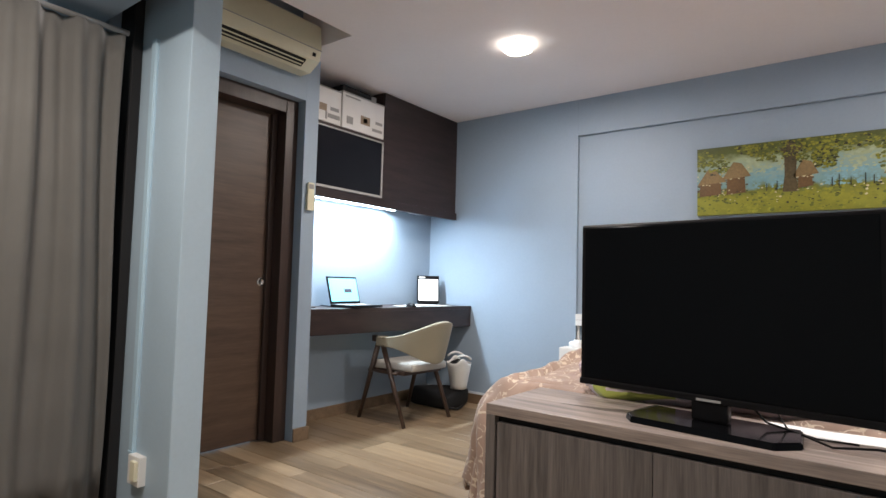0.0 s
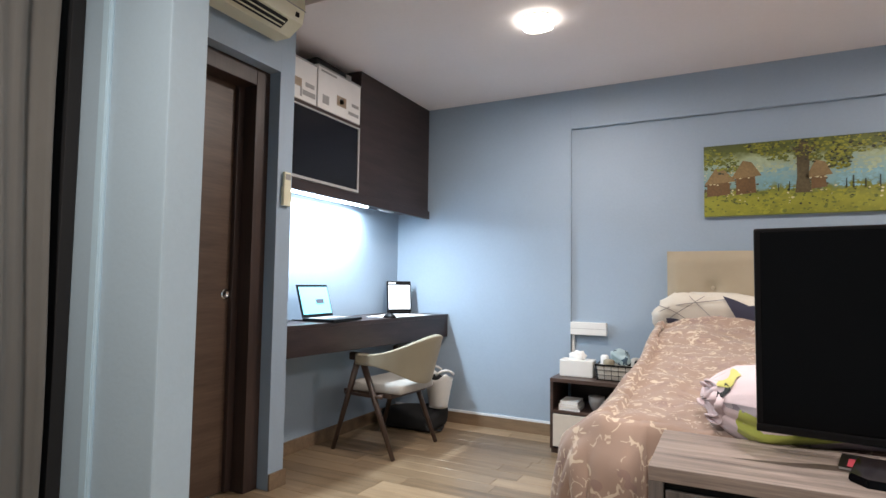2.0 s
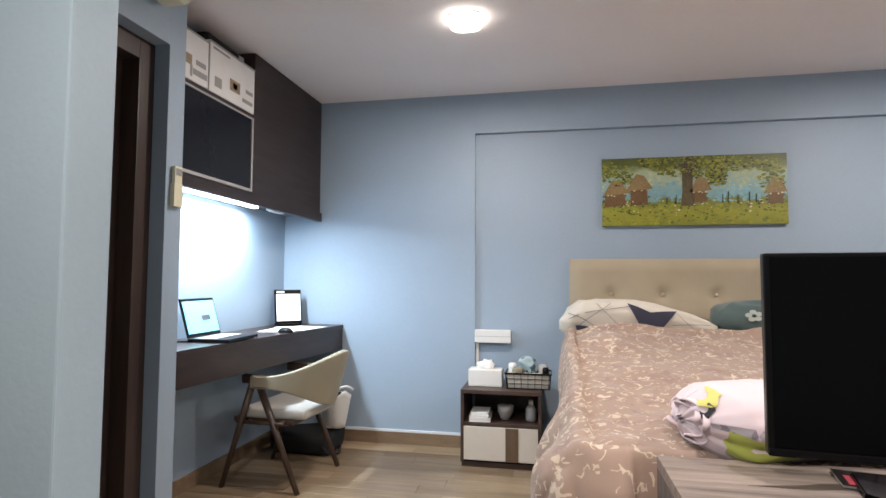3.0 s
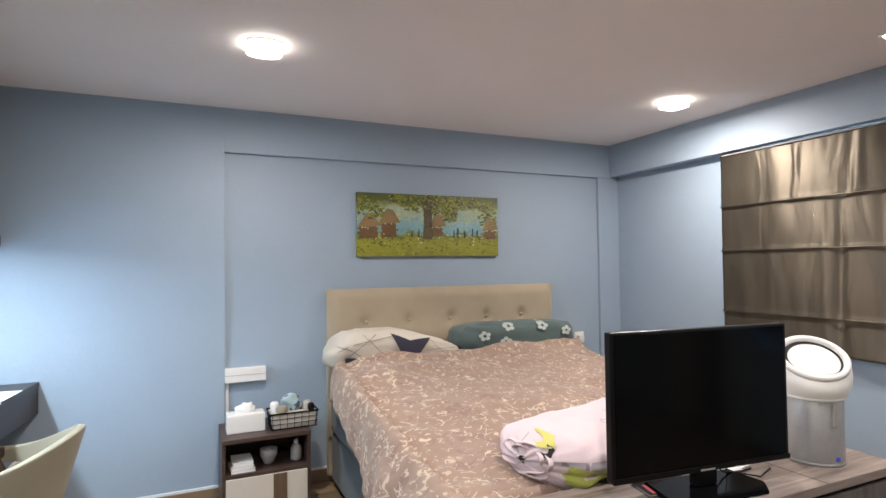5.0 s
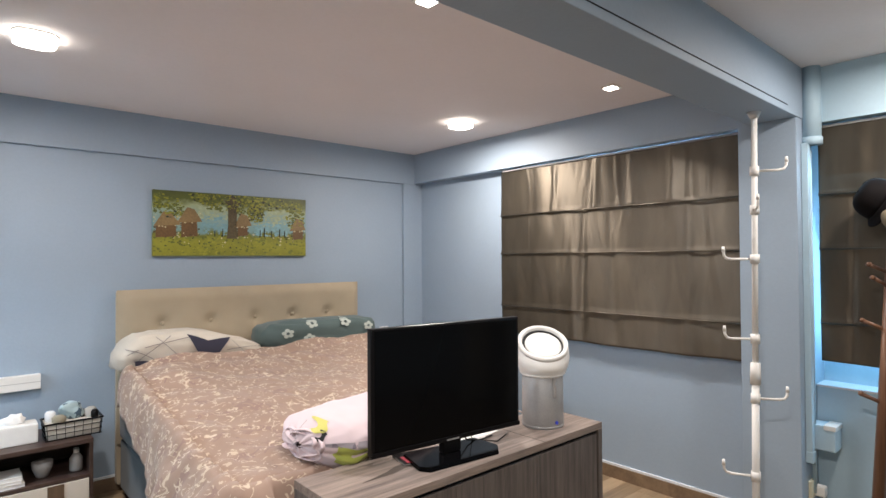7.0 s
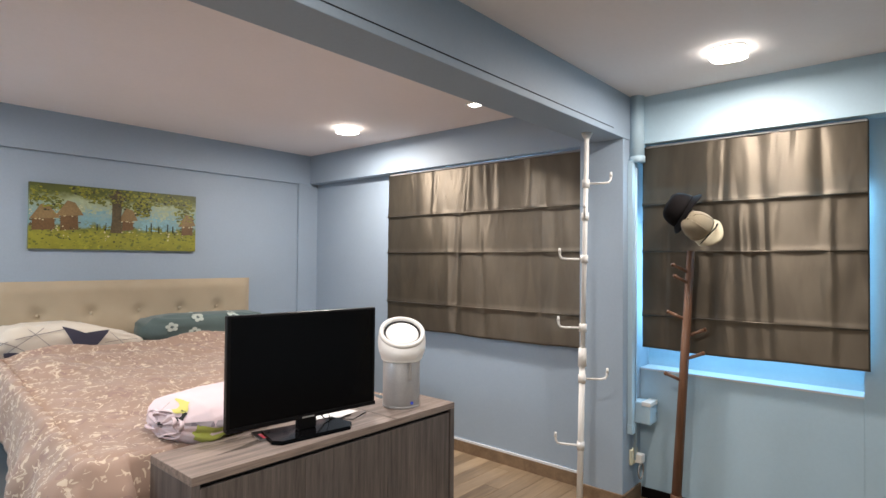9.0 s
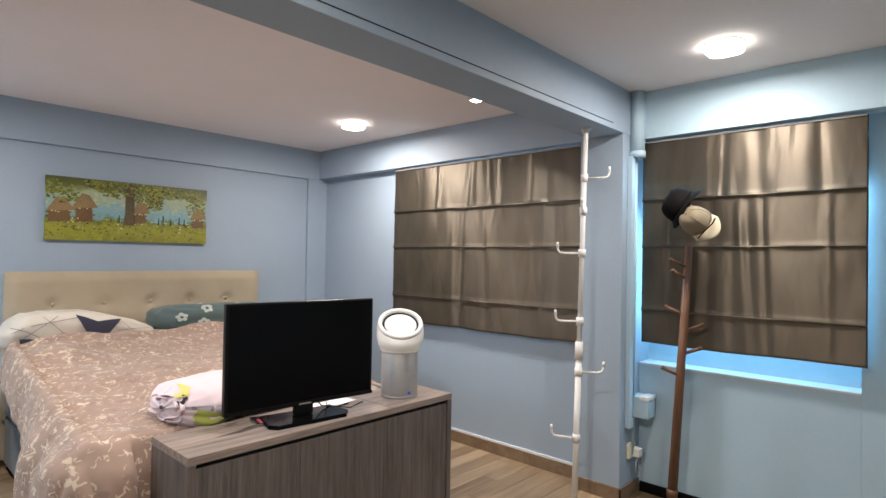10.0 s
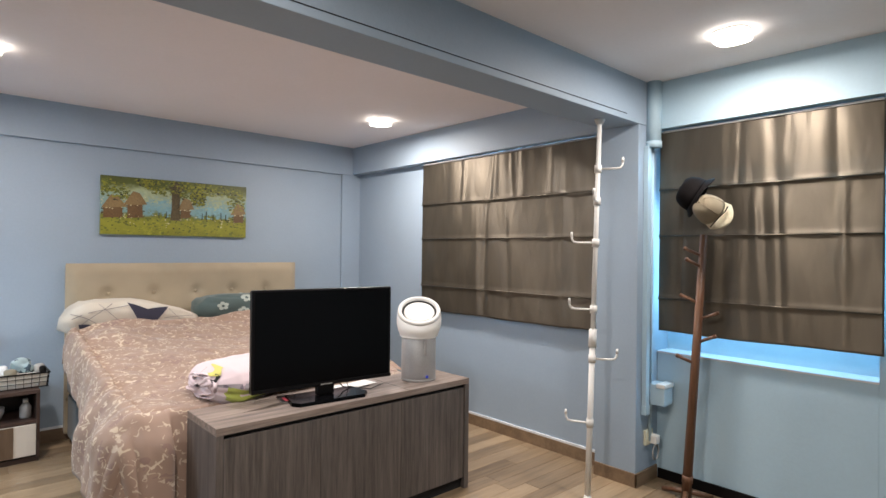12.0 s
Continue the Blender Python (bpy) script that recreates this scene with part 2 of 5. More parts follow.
# ---- more materials ----
GLASS = bpy.data.materials.new("window_glass")
GLASS.use_nodes = True
_g = GLASS.node_tree.nodes["Principled BSDF"]
_g.inputs["Transmission Weight"].default_value = 1.0
_g.inputs["Roughness"].default_value, _g.inputs["IOR"].default_value = 0.25, 1.45
_g.inputs["Base Color"].default_value = (0.8, 0.95, 1.0, 1)


def layered(name, base, layers, rough=0.8, sheen=0.2, spec=0.3, bump_scale=220.0, bump=0.15, wrinkle=0.0):
    """Cloth with marks: each layer is (colour, scale, distortion, half width, mask scale, mask level), thin curls along a noise's contour."""
    m = bpy.data.materials.new(name)
    m.use_nodes = True
    nt = m.node_tree
    b = nt.nodes["Principled BSDF"]
    b.inputs["Roughness"].default_value, b.inputs["Sheen Weight"].default_value = rough, sheen
    b.inputs["Specular IOR Level"].default_value = spec
    co = nt.nodes.new("ShaderNodeTexCoord")
    tone = nt.nodes.new("ShaderNodeTexNoise")
    tone.inputs["Scale"].default_value, tone.inputs["Detail"].default_value = 4.0, 5
    nt.links.new(co.outputs["Object"], tone.inputs["Vector"])
    first = nt.nodes.new("ShaderNodeMix")
    first.data_type = "RGBA"
    first.inputs["A"].default_value = (*[c * 0.82 for c in base], 1)
    first.inputs["B"].default_value = (*[min(1, c * 1.15) for c in base], 1)
    nt.links.new(tone.outputs["Fac"], first.inputs["Factor"])
    last = first.outputs["Result"]
    for k, (colour, scale, distort, half, mscale, mlevel) in enumerate(layers):
        shift = nt.nodes.new("ShaderNodeVectorMath")
        shift.operation = "ADD"
        shift.inputs[1].default_value = (k * 7.3, k * 3.1, 0)
        nt.links.new(co.outputs["Object"], shift.inputs[0])
        n = nt.nodes.new("ShaderNodeTexNoise")
        n.inputs["Scale"].default_value, n.inputs["Detail"].default_value, n.inputs["Distortion"].default_value = scale, 1, distort
        nt.links.new(shift.outputs[0], n.inputs["Vector"])
        sub = nt.nodes.new("ShaderNodeMath")
        sub.operation = "COMPARE"
        sub.inputs[1].default_value, sub.inputs[2].default_value = 0.5, half
        nt.links.new(n.outputs["Fac"], sub.inputs[0])
        mk = nt.nodes.new("ShaderNodeTexNoise")
        mk.inputs["Scale"].default_value, mk.inputs["Detail"].default_value = mscale, 1
        nt.links.new(shift.outputs[0], mk.inputs["Vector"])
        gt = nt.nodes.new("ShaderNodeMath")
        gt.operation = "GREATER_THAN"
        gt.inputs[1].default_value = mlevel
        nt.links.new(mk.outputs["Fac"], gt.inputs[0])
        both = nt.nodes.new("ShaderNodeMath")
        both.operation = "MULTIPLY"
        nt.links.new(sub.outputs[0], both.inputs[0])
        nt.links.new(gt.outputs[0], both.inputs[1])
        mix = nt.nodes.new("ShaderNodeMix")
        mix.data_type = "RGBA"
        mix.inputs["B"].default_value = (*colour, 1)
        nt.links.new(last, mix.inputs["A"])
        nt.links.new(both.outputs[0], mix.inputs["Factor"])
        last = mix.outputs["Result"]
    nt.links.new(last, b.inputs["Base Color"])
    fine = nt.nodes.new("ShaderNodeTexNoise")
    fine.inputs["Scale"].default_value = bump_scale
    nt.links.new(co.outputs["Object"], fine.inputs["Vector"])
    bp = nt.nodes.new("ShaderNodeBump")
    bp.inputs["Strength"].default_value, bp.inputs["Distance"].default_value = bump, 0.002
    nt.links.new(fine.outputs["Fac"], bp.inputs["Height"])
    if wrinkle:
        crumple = nt.nodes.new("ShaderNodeTexNoise")
        crumple.noise_type = "RIDGED_MULTIFRACTAL"
        crumple.inputs["Scale"].default_value, crumple.inputs["Detail"].default_value, crumple.inputs["Distortion"].default_value = 5.5, 3, 0.5
        nt.links.new(co.outputs["Object"], crumple.inputs["Vector"])
        folds = nt.nodes.new("ShaderNodeBump")
        folds.inputs["Strength"].default_value, folds.inputs["Distance"].default_value = 0.5, wrinkle
        nt.links.new(crumple.outputs["Fac"], folds.inputs["Height"])
        nt.links.new(bp.outputs[0], folds.inputs["Normal"])
        nt.links.new(folds.outputs[0], b.inputs["Normal"])
    else:
        nt.links.new(bp.outputs[0], b.inputs["Normal"])
    return m


DUVET = layered("duvet_cotton", (0.312, 0.218, 0.170), (((0.27, 0.18, 0.15), 7, 1.5, 0.05, 6, 0.55), ((0.54, 0.44, 0.33), 14, 0.6, 0.026, 21, 0.56), ((0.50, 0.40, 0.31), 18, 0.8, 0.026, 25, 0.57), ((0.58, 0.48, 0.37), 12, 1.0, 0.020, 19, 0.565)), wrinkle=0.014)
SHEET = layered("teal_sheet", (0.045, 0.07, 0.085), ())
PILLOW_WHITE = layered("white_pillowcase", (0.60, 0.555, 0.48), (), wrinkle=0.006)
PILLOW_TEAL = layered("grey_green_pillowcase", (0.085, 0.125, 0.125), ())
NAVY = layered("navy_patch", (0.035, 0.035, 0.06), ())
FLOWER = layered("white_petals", (0.46, 0.52, 0.48), ())
CAP_PEAK = layered("pale_cap_cotton", (0.40, 0.36, 0.26), (), sheen=0.0)
QUILT = layered("pink_white_quilt", (0.70, 0.58, 0.61), (((0.40, 0.35, 0.36), 3.2, 0.6, 0.006, 2.2, 0.45),), sheen=0.2, wrinkle=0.01)
QUILT_GREEN = layered("lime_quilt_patch", (0.42, 0.46, 0.10), ())
QUILT_YELLOW = layered("yellow_quilt_patch", (0.62, 0.58, 0.16), ())
QUILT_GREY = layered("grey_quilt_lining", (0.42, 0.38, 0.42), (((0.24, 0.21, 0.25), 9, 0.6, 0.04, 5, 0.5),))
HEADBOARD = layered("beige_linen", (0.40, 0.335, 0.24), (), bump_scale=420, bump=0.35)
CHAIR_CLOTH = layered("beige_chair_cloth", (0.29, 0.26, 0.19), (), bump_scale=420, bump=0.3)
SEAT_CLOTH = layered("pale_seat_cloth", (0.42, 0.40, 0.37), (), bump_scale=420, bump=0.3)
CURTAIN = layered("grey_brown_curtain", (0.122, 0.118, 0.11), (), bump_scale=300, bump=0.2)
CHAIR_WOOD = wood("chair_walnut", (0.028, 0.016, 0.011), (0.07, 0.042, 0.03), 0.4, "Z", 10, 6)
RACK_WOOD = wood("coat_stand_wood", (0.09, 0.04, 0.022), (0.20, 0.10, 0.055), 0.35, "Z", 12, 6)
SILVER = material("brushed_silver", (0.46, 0.45, 0.44), 0.45, 0.25, vary=0.05, scale=80)
FAN_GREY = material("grey_mesh_plastic", (0.36, 0.36, 0.36), 0.4, 0.2, vary=0.12, scale=160)
CHROME = material("chrome", (0.75, 0.75, 0.75), 0.15, 1.0, vary=0.02)
PAPER = material("white_paper", (0.85, 0.85, 0.84), 0.8, vary=0.02)
CARTON = material("printed_carton", (0.72, 0.70, 0.68), 0.6, vary=0.05, scale=12)
PRINT_GREY = material("grey_print", (0.30, 0.29, 0.28), 0.6)
PRINT_BROWN = material("brown_print", (0.32, 0.24, 0.17), 0.6, vary=0.3)
RED_PRINT = material("red_print", (0.50, 0.04, 0.07), 0.5, vary=0.3, scale=50)
DARK_GLASS = material("dark_cabinet_glass", (0.012, 0.013, 0.018), 0.12, vary=0.05, spec=0.2)
DRAWER_CREAM = material("cream_laminate", (0.66, 0.60, 0.52), 0.4, vary=0.03)
NIGHT_WOOD = wood("nightstand_wood", (0.035, 0.02, 0.016), (0.085, 0.052, 0.042), 0.4, "X", 12, 6)
BRONZE = wood("walnut_strip", (0.10, 0.065, 0.04), (0.17, 0.11, 0.07), 0.4, "Z", 12, 6)
BEAD = material("white_bead", (0.72, 0.76, 0.80), 0.5)
DOOR_WHITE = material("white_door_paint", (0.74, 0.72, 0.74), 0.35, vary=0.02)
DOOR_CREAM = material("cream_frame_paint", (0.74, 0.72, 0.62), 0.4, vary=0.03)
PORCELAIN = material("white_porcelain", (0.80, 0.80, 0.80), 0.12, vary=0.01, bump=0)
TILE_DARK = material("dark_tile", (0.05, 0.05, 0.055), 0.3)
TILE_PALE = material("pale_tile", (0.50, 0.49, 0.49), 0.3)
HAT_BLACK = layered("black_felt", (0.007, 0.006, 0.0065), (), sheen=0.0, spec=0.08)
HAT_BEIGE = layered("beige_cotton", (0.21, 0.175, 0.12), (), sheen=0.0)
LAMP_GLOW = glow("lamp_diffuser", (1.0, 0.93, 0.84), 9.0)
STRIP_GLOW = glow("strip_diffuser", (0.80, 0.92, 1.0), 26.0)
SCREEN_GLOW = glow("laptop_screen", (0.22, 0.68, 0.80), 0.6)
FRAME_GLOW = glow("tablet_screen", (0.95, 0.97, 1.0), 0.75)
LED_BLUE = glow("blue_led", (0.03, 0.05, 0.4), 0.25)

# satin of the roman blinds: brown weave with a silky shine
SATIN = bpy.data.materials.new("bronze_satin")
SATIN.use_nodes = True
_n = SATIN.node_tree
_b = _n.nodes["Principled BSDF"]
_b.inputs["Metallic"].default_value, _b.inputs["Roughness"].default_value = 0.78, 0.50
# satin threads smear the sheen up and down
_b.inputs["Anisotropic"].default_value = 0.72
_tz = _n.nodes.new("ShaderNodeCombineXYZ")
_tz.inputs["Z"].default_value = 1.0
_n.links.new(_tz.outputs[0], _b.inputs["Tangent"])
_co = _n.nodes.new("ShaderNodeTexCoord")
_mp = _n.nodes.new("ShaderNodeMapping")
_mp.inputs["Scale"].default_value = (1, 3.2, 0.9)
_no = _n.nodes.new("ShaderNodeTexNoise")
_no.inputs["Scale"].default_value, _no.inputs["Detail"].default_value, _no.inputs["Distortion"].default_value = 3.0, 3, 0.6
_n.links.new(_co.outputs["Object"], _mp.inputs["Vector"])
_n.links.new(_mp.outputs[0], _no.inputs["Vector"])
_mx = _n.nodes.new("ShaderNodeMix")
_mx.data_type = "RGBA"
_mx.inputs["A"].default_value, _mx.inputs["B"].default_value = (0.088, 0.077, 0.064, 1), (0.180, 0.154, 0.116, 1)
_n.links.new(_no.outputs["Fac"], _mx.inputs["Factor"])
_n.links.new(_mx.outputs["Result"], _b.inputs["Base Color"])
_we = _n.nodes.new("ShaderNodeTexNoise")
_we.inputs["Scale"].default_value = 500
_n.links.new(_co.outputs["Object"], _we.inputs["Vector"])
_bp = _n.nodes.new("ShaderNodeBump")
_bp.inputs["Strength"].default_value, _bp.inputs["Distance"].default_value = 0.15, 0.001
_n.links.new(_we.outputs["Fac"], _bp.inputs["Height"])
# limp vertical puckers in the silk
_m2 = _n.nodes.new("ShaderNodeMapping")
_m2.inputs["Scale"].default_value = (1, 2.6, 0.75)
_n2 = _n.nodes.new("ShaderNodeTexNoise")
_n2.inputs["Scale"].default_value, _n2.inputs["Detail"].default_value, _n2.inputs["Distortion"].default_value = 2.6, 2, 0.9
_n.links.new(_co.outputs["Object"], _m2.inputs["Vector"])
_n.links.new(_m2.outputs[0], _n2.inputs["Vector"])
_b2 = _n.nodes.new("ShaderNodeBump")
_b2.inputs["Strength"].default_value, _b2.inputs["Distance"].default_value = 0.45, 0.016
_n.links.new(_n2.outputs["Fac"], _b2.inputs["Height"])
_n.links.new(_bp.outputs[0], _b2.inputs["Normal"])
_n.links.new(_b2.outputs[0], _b.inputs["Normal"])

# painted canvas: meadow below, water and pale sky in the middle, dark leaves along the top
PAINTING = bpy.data.materials.new("painted_canvas")
PAINTING.use_nodes = True
_n = PAINTING.node_tree
_b = _n.nodes["Principled BSDF"]
_b.inputs["Roughness"].default_value = 0.45
_co = _n.nodes.new("ShaderNodeTexCoord")
_no = _n.nodes.new("ShaderNodeTexNoise")
_no.inputs["Scale"].default_value, _no.inputs["Detail"].default_value = 14, 6
_n.links.new(_co.outputs["Object"], _no.inputs["Vector"])
_se = _n.nodes.new("ShaderNodeSeparateXYZ")
_n.links.new(_co.outputs["Object"], _se.inputs[0])
_ma = _n.nodes.new("ShaderNodeMath")
_ma.operation = "MULTIPLY_ADD"
_ma.inputs[1].default_value = 0.16
_n.links.new(_no.outputs["Fac"], _ma.inputs[0])
_n.links.new(_se.outputs["Z"], _ma.inputs[2])
_ra = _n.nodes.new("ShaderNodeValToRGB")
_mr = _n.nodes.new("ShaderNodeMapRange")
_mr.inputs["From Min"].default_value, _mr.inputs["From Max"].default_value = 0.05, 0.55
_n.links.new(_ma.outputs[0], _mr.inputs["Value"])
_n.links.new(_mr.outputs[0], _ra.inputs["Fac"])
_el = _ra.color_ramp.elements
_el[0].position, _el[0].color = 0.0, (0.17, 0.18, 0.02, 1)
_el[1].position, _el[1].color = 1.0, (0.06, 0.075, 0.025, 1)
for at_, c_ in ((0.22, (0.30, 0.30, 0.035)), (0.36, (0.18, 0.20, 0.035)), (0.43, (0.20, 0.36, 0.38)), (0.60, (0.27, 0.40, 0.38)), (0.72, (0.36, 0.42, 0.24)), (0.84, (0.10, 0.12, 0.025))):
    e_ = _el.new(at_)
    e_.color = (*c_, 1)
_n.links.new(_ra.outputs["Color"], _b.inputs["Base Color"])
PAINT_HUT = material("paint_hut_brown", (0.15, 0.085, 0.035), 0.45, vary=0.35, scale=70)
PAINT_ROOF = material("paint_roof_straw", (0.25, 0.17, 0.075), 0.45, vary=0.35, scale=70)
PAINT_TRUNK = material("paint_trunk", (0.095, 0.072, 0.034), 0.45, vary=0.5, scale=60)
PAINT_LEAF = material("paint_leaves", (0.125, 0.145, 0.028), 0.45, vary=0.35, scale=60)
PAINT_LIME = material("paint_lime_leaves", (0.27, 0.27, 0.03), 0.45, vary=0.35, scale=60)
PAINT_WATER = material("paint_water", (0.20, 0.37, 0.42), 0.45, vary=0.35, scale=30)
PAINT_PALE = material("paint_pale_marks", (0.62, 0.56, 0.34), 0.45)
PAINT_DARK = material("paint_dark_marks", (0.035, 0.038, 0.022), 0.45)
PAINT_HAZE = material("paint_haze", (0.38, 0.45, 0.29), 0.45, vary=0.25, scale=50)


# ---- trim ----
def skirting(x0, y0, x1, y1, bead):
    long_x = abs(x1 - x0) > abs(y1 - y0)
    setting("baseboard", box(x0, y0, -0.01, x1, y1, 0.08, 0.003), SKIRT, "brown wooden baseboard along the wall", category="baseboard")
    if bead:
        if long_x:
            b = box(x0, y0 + 0.003, 0.08, x1, y1, 0.097, 0.003)
        else:
            b = box(x0 + 0.003, y0, 0.08, x1, y1, 0.097, 0.003)
        setting("trim_bead", b, BEAD, "thin pale bead on top of the baseboard", category="trim")


skirting(-1.81, NORTH - 0.012, -0.43, NORTH, True)
skirting(-0.425, NORTH + 0.018, EAST - 0.01, NORTH + 0.03, True)
skirting(WEST, 3.86, WEST + 0.012, NORTH - 0.013, False)
skirting(-1.50, 3.75, -1.488, 3.867, False)
skirting(EAST - 0.012, 2.62, EAST, NORTH + 0.015, True)
skirting(2.553, 2.333, 2.565, 2.62, False)
skirting(2.553, 2.333, 2.81, 2.345, False)
setting("baseboard", box(2.808, 1.09, -0.01, 2.82, 2.331, 0.06, 0.002), BLACK, "dark baseboard under the second window", category="baseboard")

# shallow vertical ridge at the window end of the bed wall
setting("trim_ridge", box(2.48, NORTH + 0.004, 0.1, 2.50, NORTH + 0.03, 2.12, 0.004), WALL, "narrow painted ridge down the wall", category="trim")


# ---- door to the corridor ----
door = tagged(new("door_1"), "closed walnut-brown wooden door in a dark frame", "door", kind="structure")
part("door_leaf", box(-1.715, 2.83, 0.008, -1.675, 3.66, 2.02, 0.003), DOOR_WOOD, door)
part("door_jamb", box(-1.80, 3.66, 0, -1.57, 3.75, 2.11, 0.004), FRAME_WOOD, door, "dark wood door jamb")
part("door_jamb", box(-1.80, 2.75, 0, -1.58, 2.83, 2.11, 0.004), FRAME_WOOD, door, "dark wood door jamb")
part("door_head", box(-1.80, 2.83, 2.02, -1.57, 3.66, 2.11, 0.004), FRAME_WOOD, door, "dark wood door head")
part("door_stop", box(-1.675, 3.62, 0.008, -1.65, 3.66, 2.02, 0.003), FRAME_WOOD, door)
bm = lathe(((0.026, 0), (0.026, 0.004), (0.018, 0.006), (0.015, 0.003), (0.0, 0.003)), 24)
bmesh.ops.transform(bm, matrix=pose(-1.675, 3.60, 0.965, 0, 90, 0), verts=bm.verts)
part("flush_pull", bm, CHROME, door, "round metal flush pull", True)

# ---- west side: curtain and black panel ----
setting("dark_panel", box(-1.558, 2.655, 0, -1.36, 2.698, CEIL, 0.004), BLACK_MATT, "black upright panel beside the curtain", category="panel")


def curtain_fold(u, v):
    y = 0.55 + 2.06 * u
    z = 0.03 + 2.03 * v
    amp = 0.035 * (0.65 + 0.35 * (1 - v))
    x = -1.33 + amp * math.sin(u * 62 + 0.8 * math.sin(v * 2.2)) + 0.014 * math.sin(u * 151 + 2 * v) + 0.02 * noise.noise((u * 6, v * 1.5, 0))
    return (x, y + 0.012 * math.sin(v * 5 + u * 20), z)


curt = thing("curtain", -1.33, 1.5, 0, "grey-brown cloth curtain hanging in soft folds", "curtain")
c_ob = part("cloth", grid(160, 14, curtain_fold), CURTAIN, None, "", True)
c_ob.parent, c_ob.matrix_parent_inverse = curt, curt.matrix_world.inverted()
mod = c_ob.modifiers.new("thick", "SOLIDIFY")
mod.thickness = 0.003
b_ob = part("rail", rod((-1.33, 0.4, 2.068), (-1.33, 2.62, 2.068), 0.012), SILVER, None, "thin metal curtain rail", True)
b_ob.parent, b_ob.matrix_parent_inverse = curt, curt.matrix_world.inverted()


def own(ob, *parts):
    """Parents parts that were modelled in world places."""
    for p in parts:
        p.parent, p.matrix_parent_inverse = ob, ob.matrix_world.inverted()
    return ob


sw = thing("wall_switch", -1.16, 2.70, 0.175, "small white plastic switch box low on the pier", "switch")
part("box", box(-0.05, -0.03, -0.06, 0.05, 0.003, 0.06, 0.004), WHITE, sw)
part("rocker", box(0.0, -0.045, -0.035, 0.045, -0.03, 0.045, 0.004), CREAM, sw, "cream rocker")
tr = thing("cable_trunking", -1.225, 2.70, 0.24, "slim painted cable trunking up the pier", "trunking")
part("duct", box(-0.02, -0.012, 0, 0.02, 0.001, 1.80, 0.004), WALL_LIT, tr)
part("duct_lid", box(-0.017, -0.016, 0, 0.017, -0.012, 1.80, 0.002), WALL_LIT, tr)
part("end_cap", box(-0.022, -0.018, -0.008, 0.022, 0.001, 0.0, 0.002), WALL_LIT, tr)

# ---- air conditioner ----
ac = thing("air_conditioner", -1.50, 3.285, 2.235, "cream split air conditioner over the door, in the ceiling cut-out", "air conditioner")
bm = bmesh.new()
prof = ((0, 0.03), (0.03, 0.0), (0.12, 0.0), (0.20, 0.05), (0.215, 0.12), (0.205, 0.26), (0.18, 0.28), (0, 0.28))
ends = [[bm.verts.new((px, s, pz)) for px, pz in prof] for s in (-0.40, 0.40)]
for k in range(len(prof)):
    bm.faces.new((ends[0][k], ends[0][(k + 1) % len(prof)], ends[1][(k + 1) % len(prof)], ends[1][k]))
bm.faces.new(ends[0]), bm.faces.new(ends[1][::-1])
bmesh.ops.bevel(bm, geom=[e for e in bm.edges if abs(e.verts[0].co.y - e.verts[1].co.y) < 0.1], offset=0.008, segments=2, affect="EDGES")
part("casing", bm, CREAM, ac, "cream plastic casing")
slot = Matrix.Translation((0.165, 0, 0.03)) @ Matrix.Rotation(radians(-32), 4, "Y")
bm = box(-0.028, -0.33, -0.012, 0.028, 0.30, 0.012, 0.002)
bmesh.ops.transform(bm, matrix=slot, verts=bm.verts)
part("outlet", bm, BLACK_MATT, ac, "dark air outlet")
for off in (-0.012, 0.012):
    bm = box(-0.003, -0.32, -0.017, 0.003, 0.29, -0.0115, 0.001)
    bmesh.ops.transform(bm, matrix=slot @ Matrix.Translation((off, 0, 0)), verts=bm.verts)
    part("louvre", bm, CREAM, ac)
part("seam", box(0.212, -0.398, 0.112, 0.2165, 0.398, 0.115), PRINT_GREY, ac)
part("badge", box(0.205, 0.335, 0.07, 0.213, 0.355, 0.09), BLACK, ac, "small dark badge")

rc = thing("remote_control", -1.498, 3.803, 1.42, "cream remote control in a wall holder", "remote control")
part("holder", box(0, -0.028, 0, 0.022, 0.028, 0.10, 0.004), CREAM, rc)
part("remote", box(0.004, -0.024, 0.05, 0.020, 0.024, 0.175, 0.004), CREAM, rc)
part("display", box(0.0195, -0.018, 0.135, 0.021, 0.018, 0.165), PRINT_GREY, rc, "small grey display")

# ---- hanging cabinet over the desk ----
hc = thing("wall_cabinet", -1.82, 3.858, 1.53, "dark wenge hanging cabinet with an open shelf and a glass flap", "cabinet")
L, D, H = NORTH - 3.858 - 0.003, 0.27, CEIL - 1.53 - 0.003
YD = 0.657
part("back_panel", box(0.002, 0.002, 0.05, 0.012, L, H), DARK_WOOD, hc)
part("bottom_panel", box(0.012, 0.002, 0.045, D - 0.02, L, 0.07), DARK_WOOD, hc)
part("pelmet", box(D - 0.015, 0.002, 0.0, D + 0.015, L, 0.06, 0.002), DARK_WOOD, hc)
part("divider", box(0.012, YD, 0.07, D - 0.02, YD + 0.018, H), DARK_WOOD, hc)
part("shelf_board", box(0.012, 0.002, 0.485, D, YD, 0.503, 0.001), DARK_WOOD, hc)
part("end_panel", box(0.012, 0.002, 0.07, D - 0.02, 0.018, 0.485), DARK_WOOD, hc)
part("cabinet_door", box(D - 0.02, YD + 0.004, 0.062, D, L, H, 0.0015), DARK_WOOD, hc, "plain dark wenge door")
flap = part("glass_flap", box(D - 0.014, 0.018, 0.085, D - 0.004, YD - 0.015, 0.475, 0.001), DARK_GLASS, hc, "dark glass flap door in a silver frame")
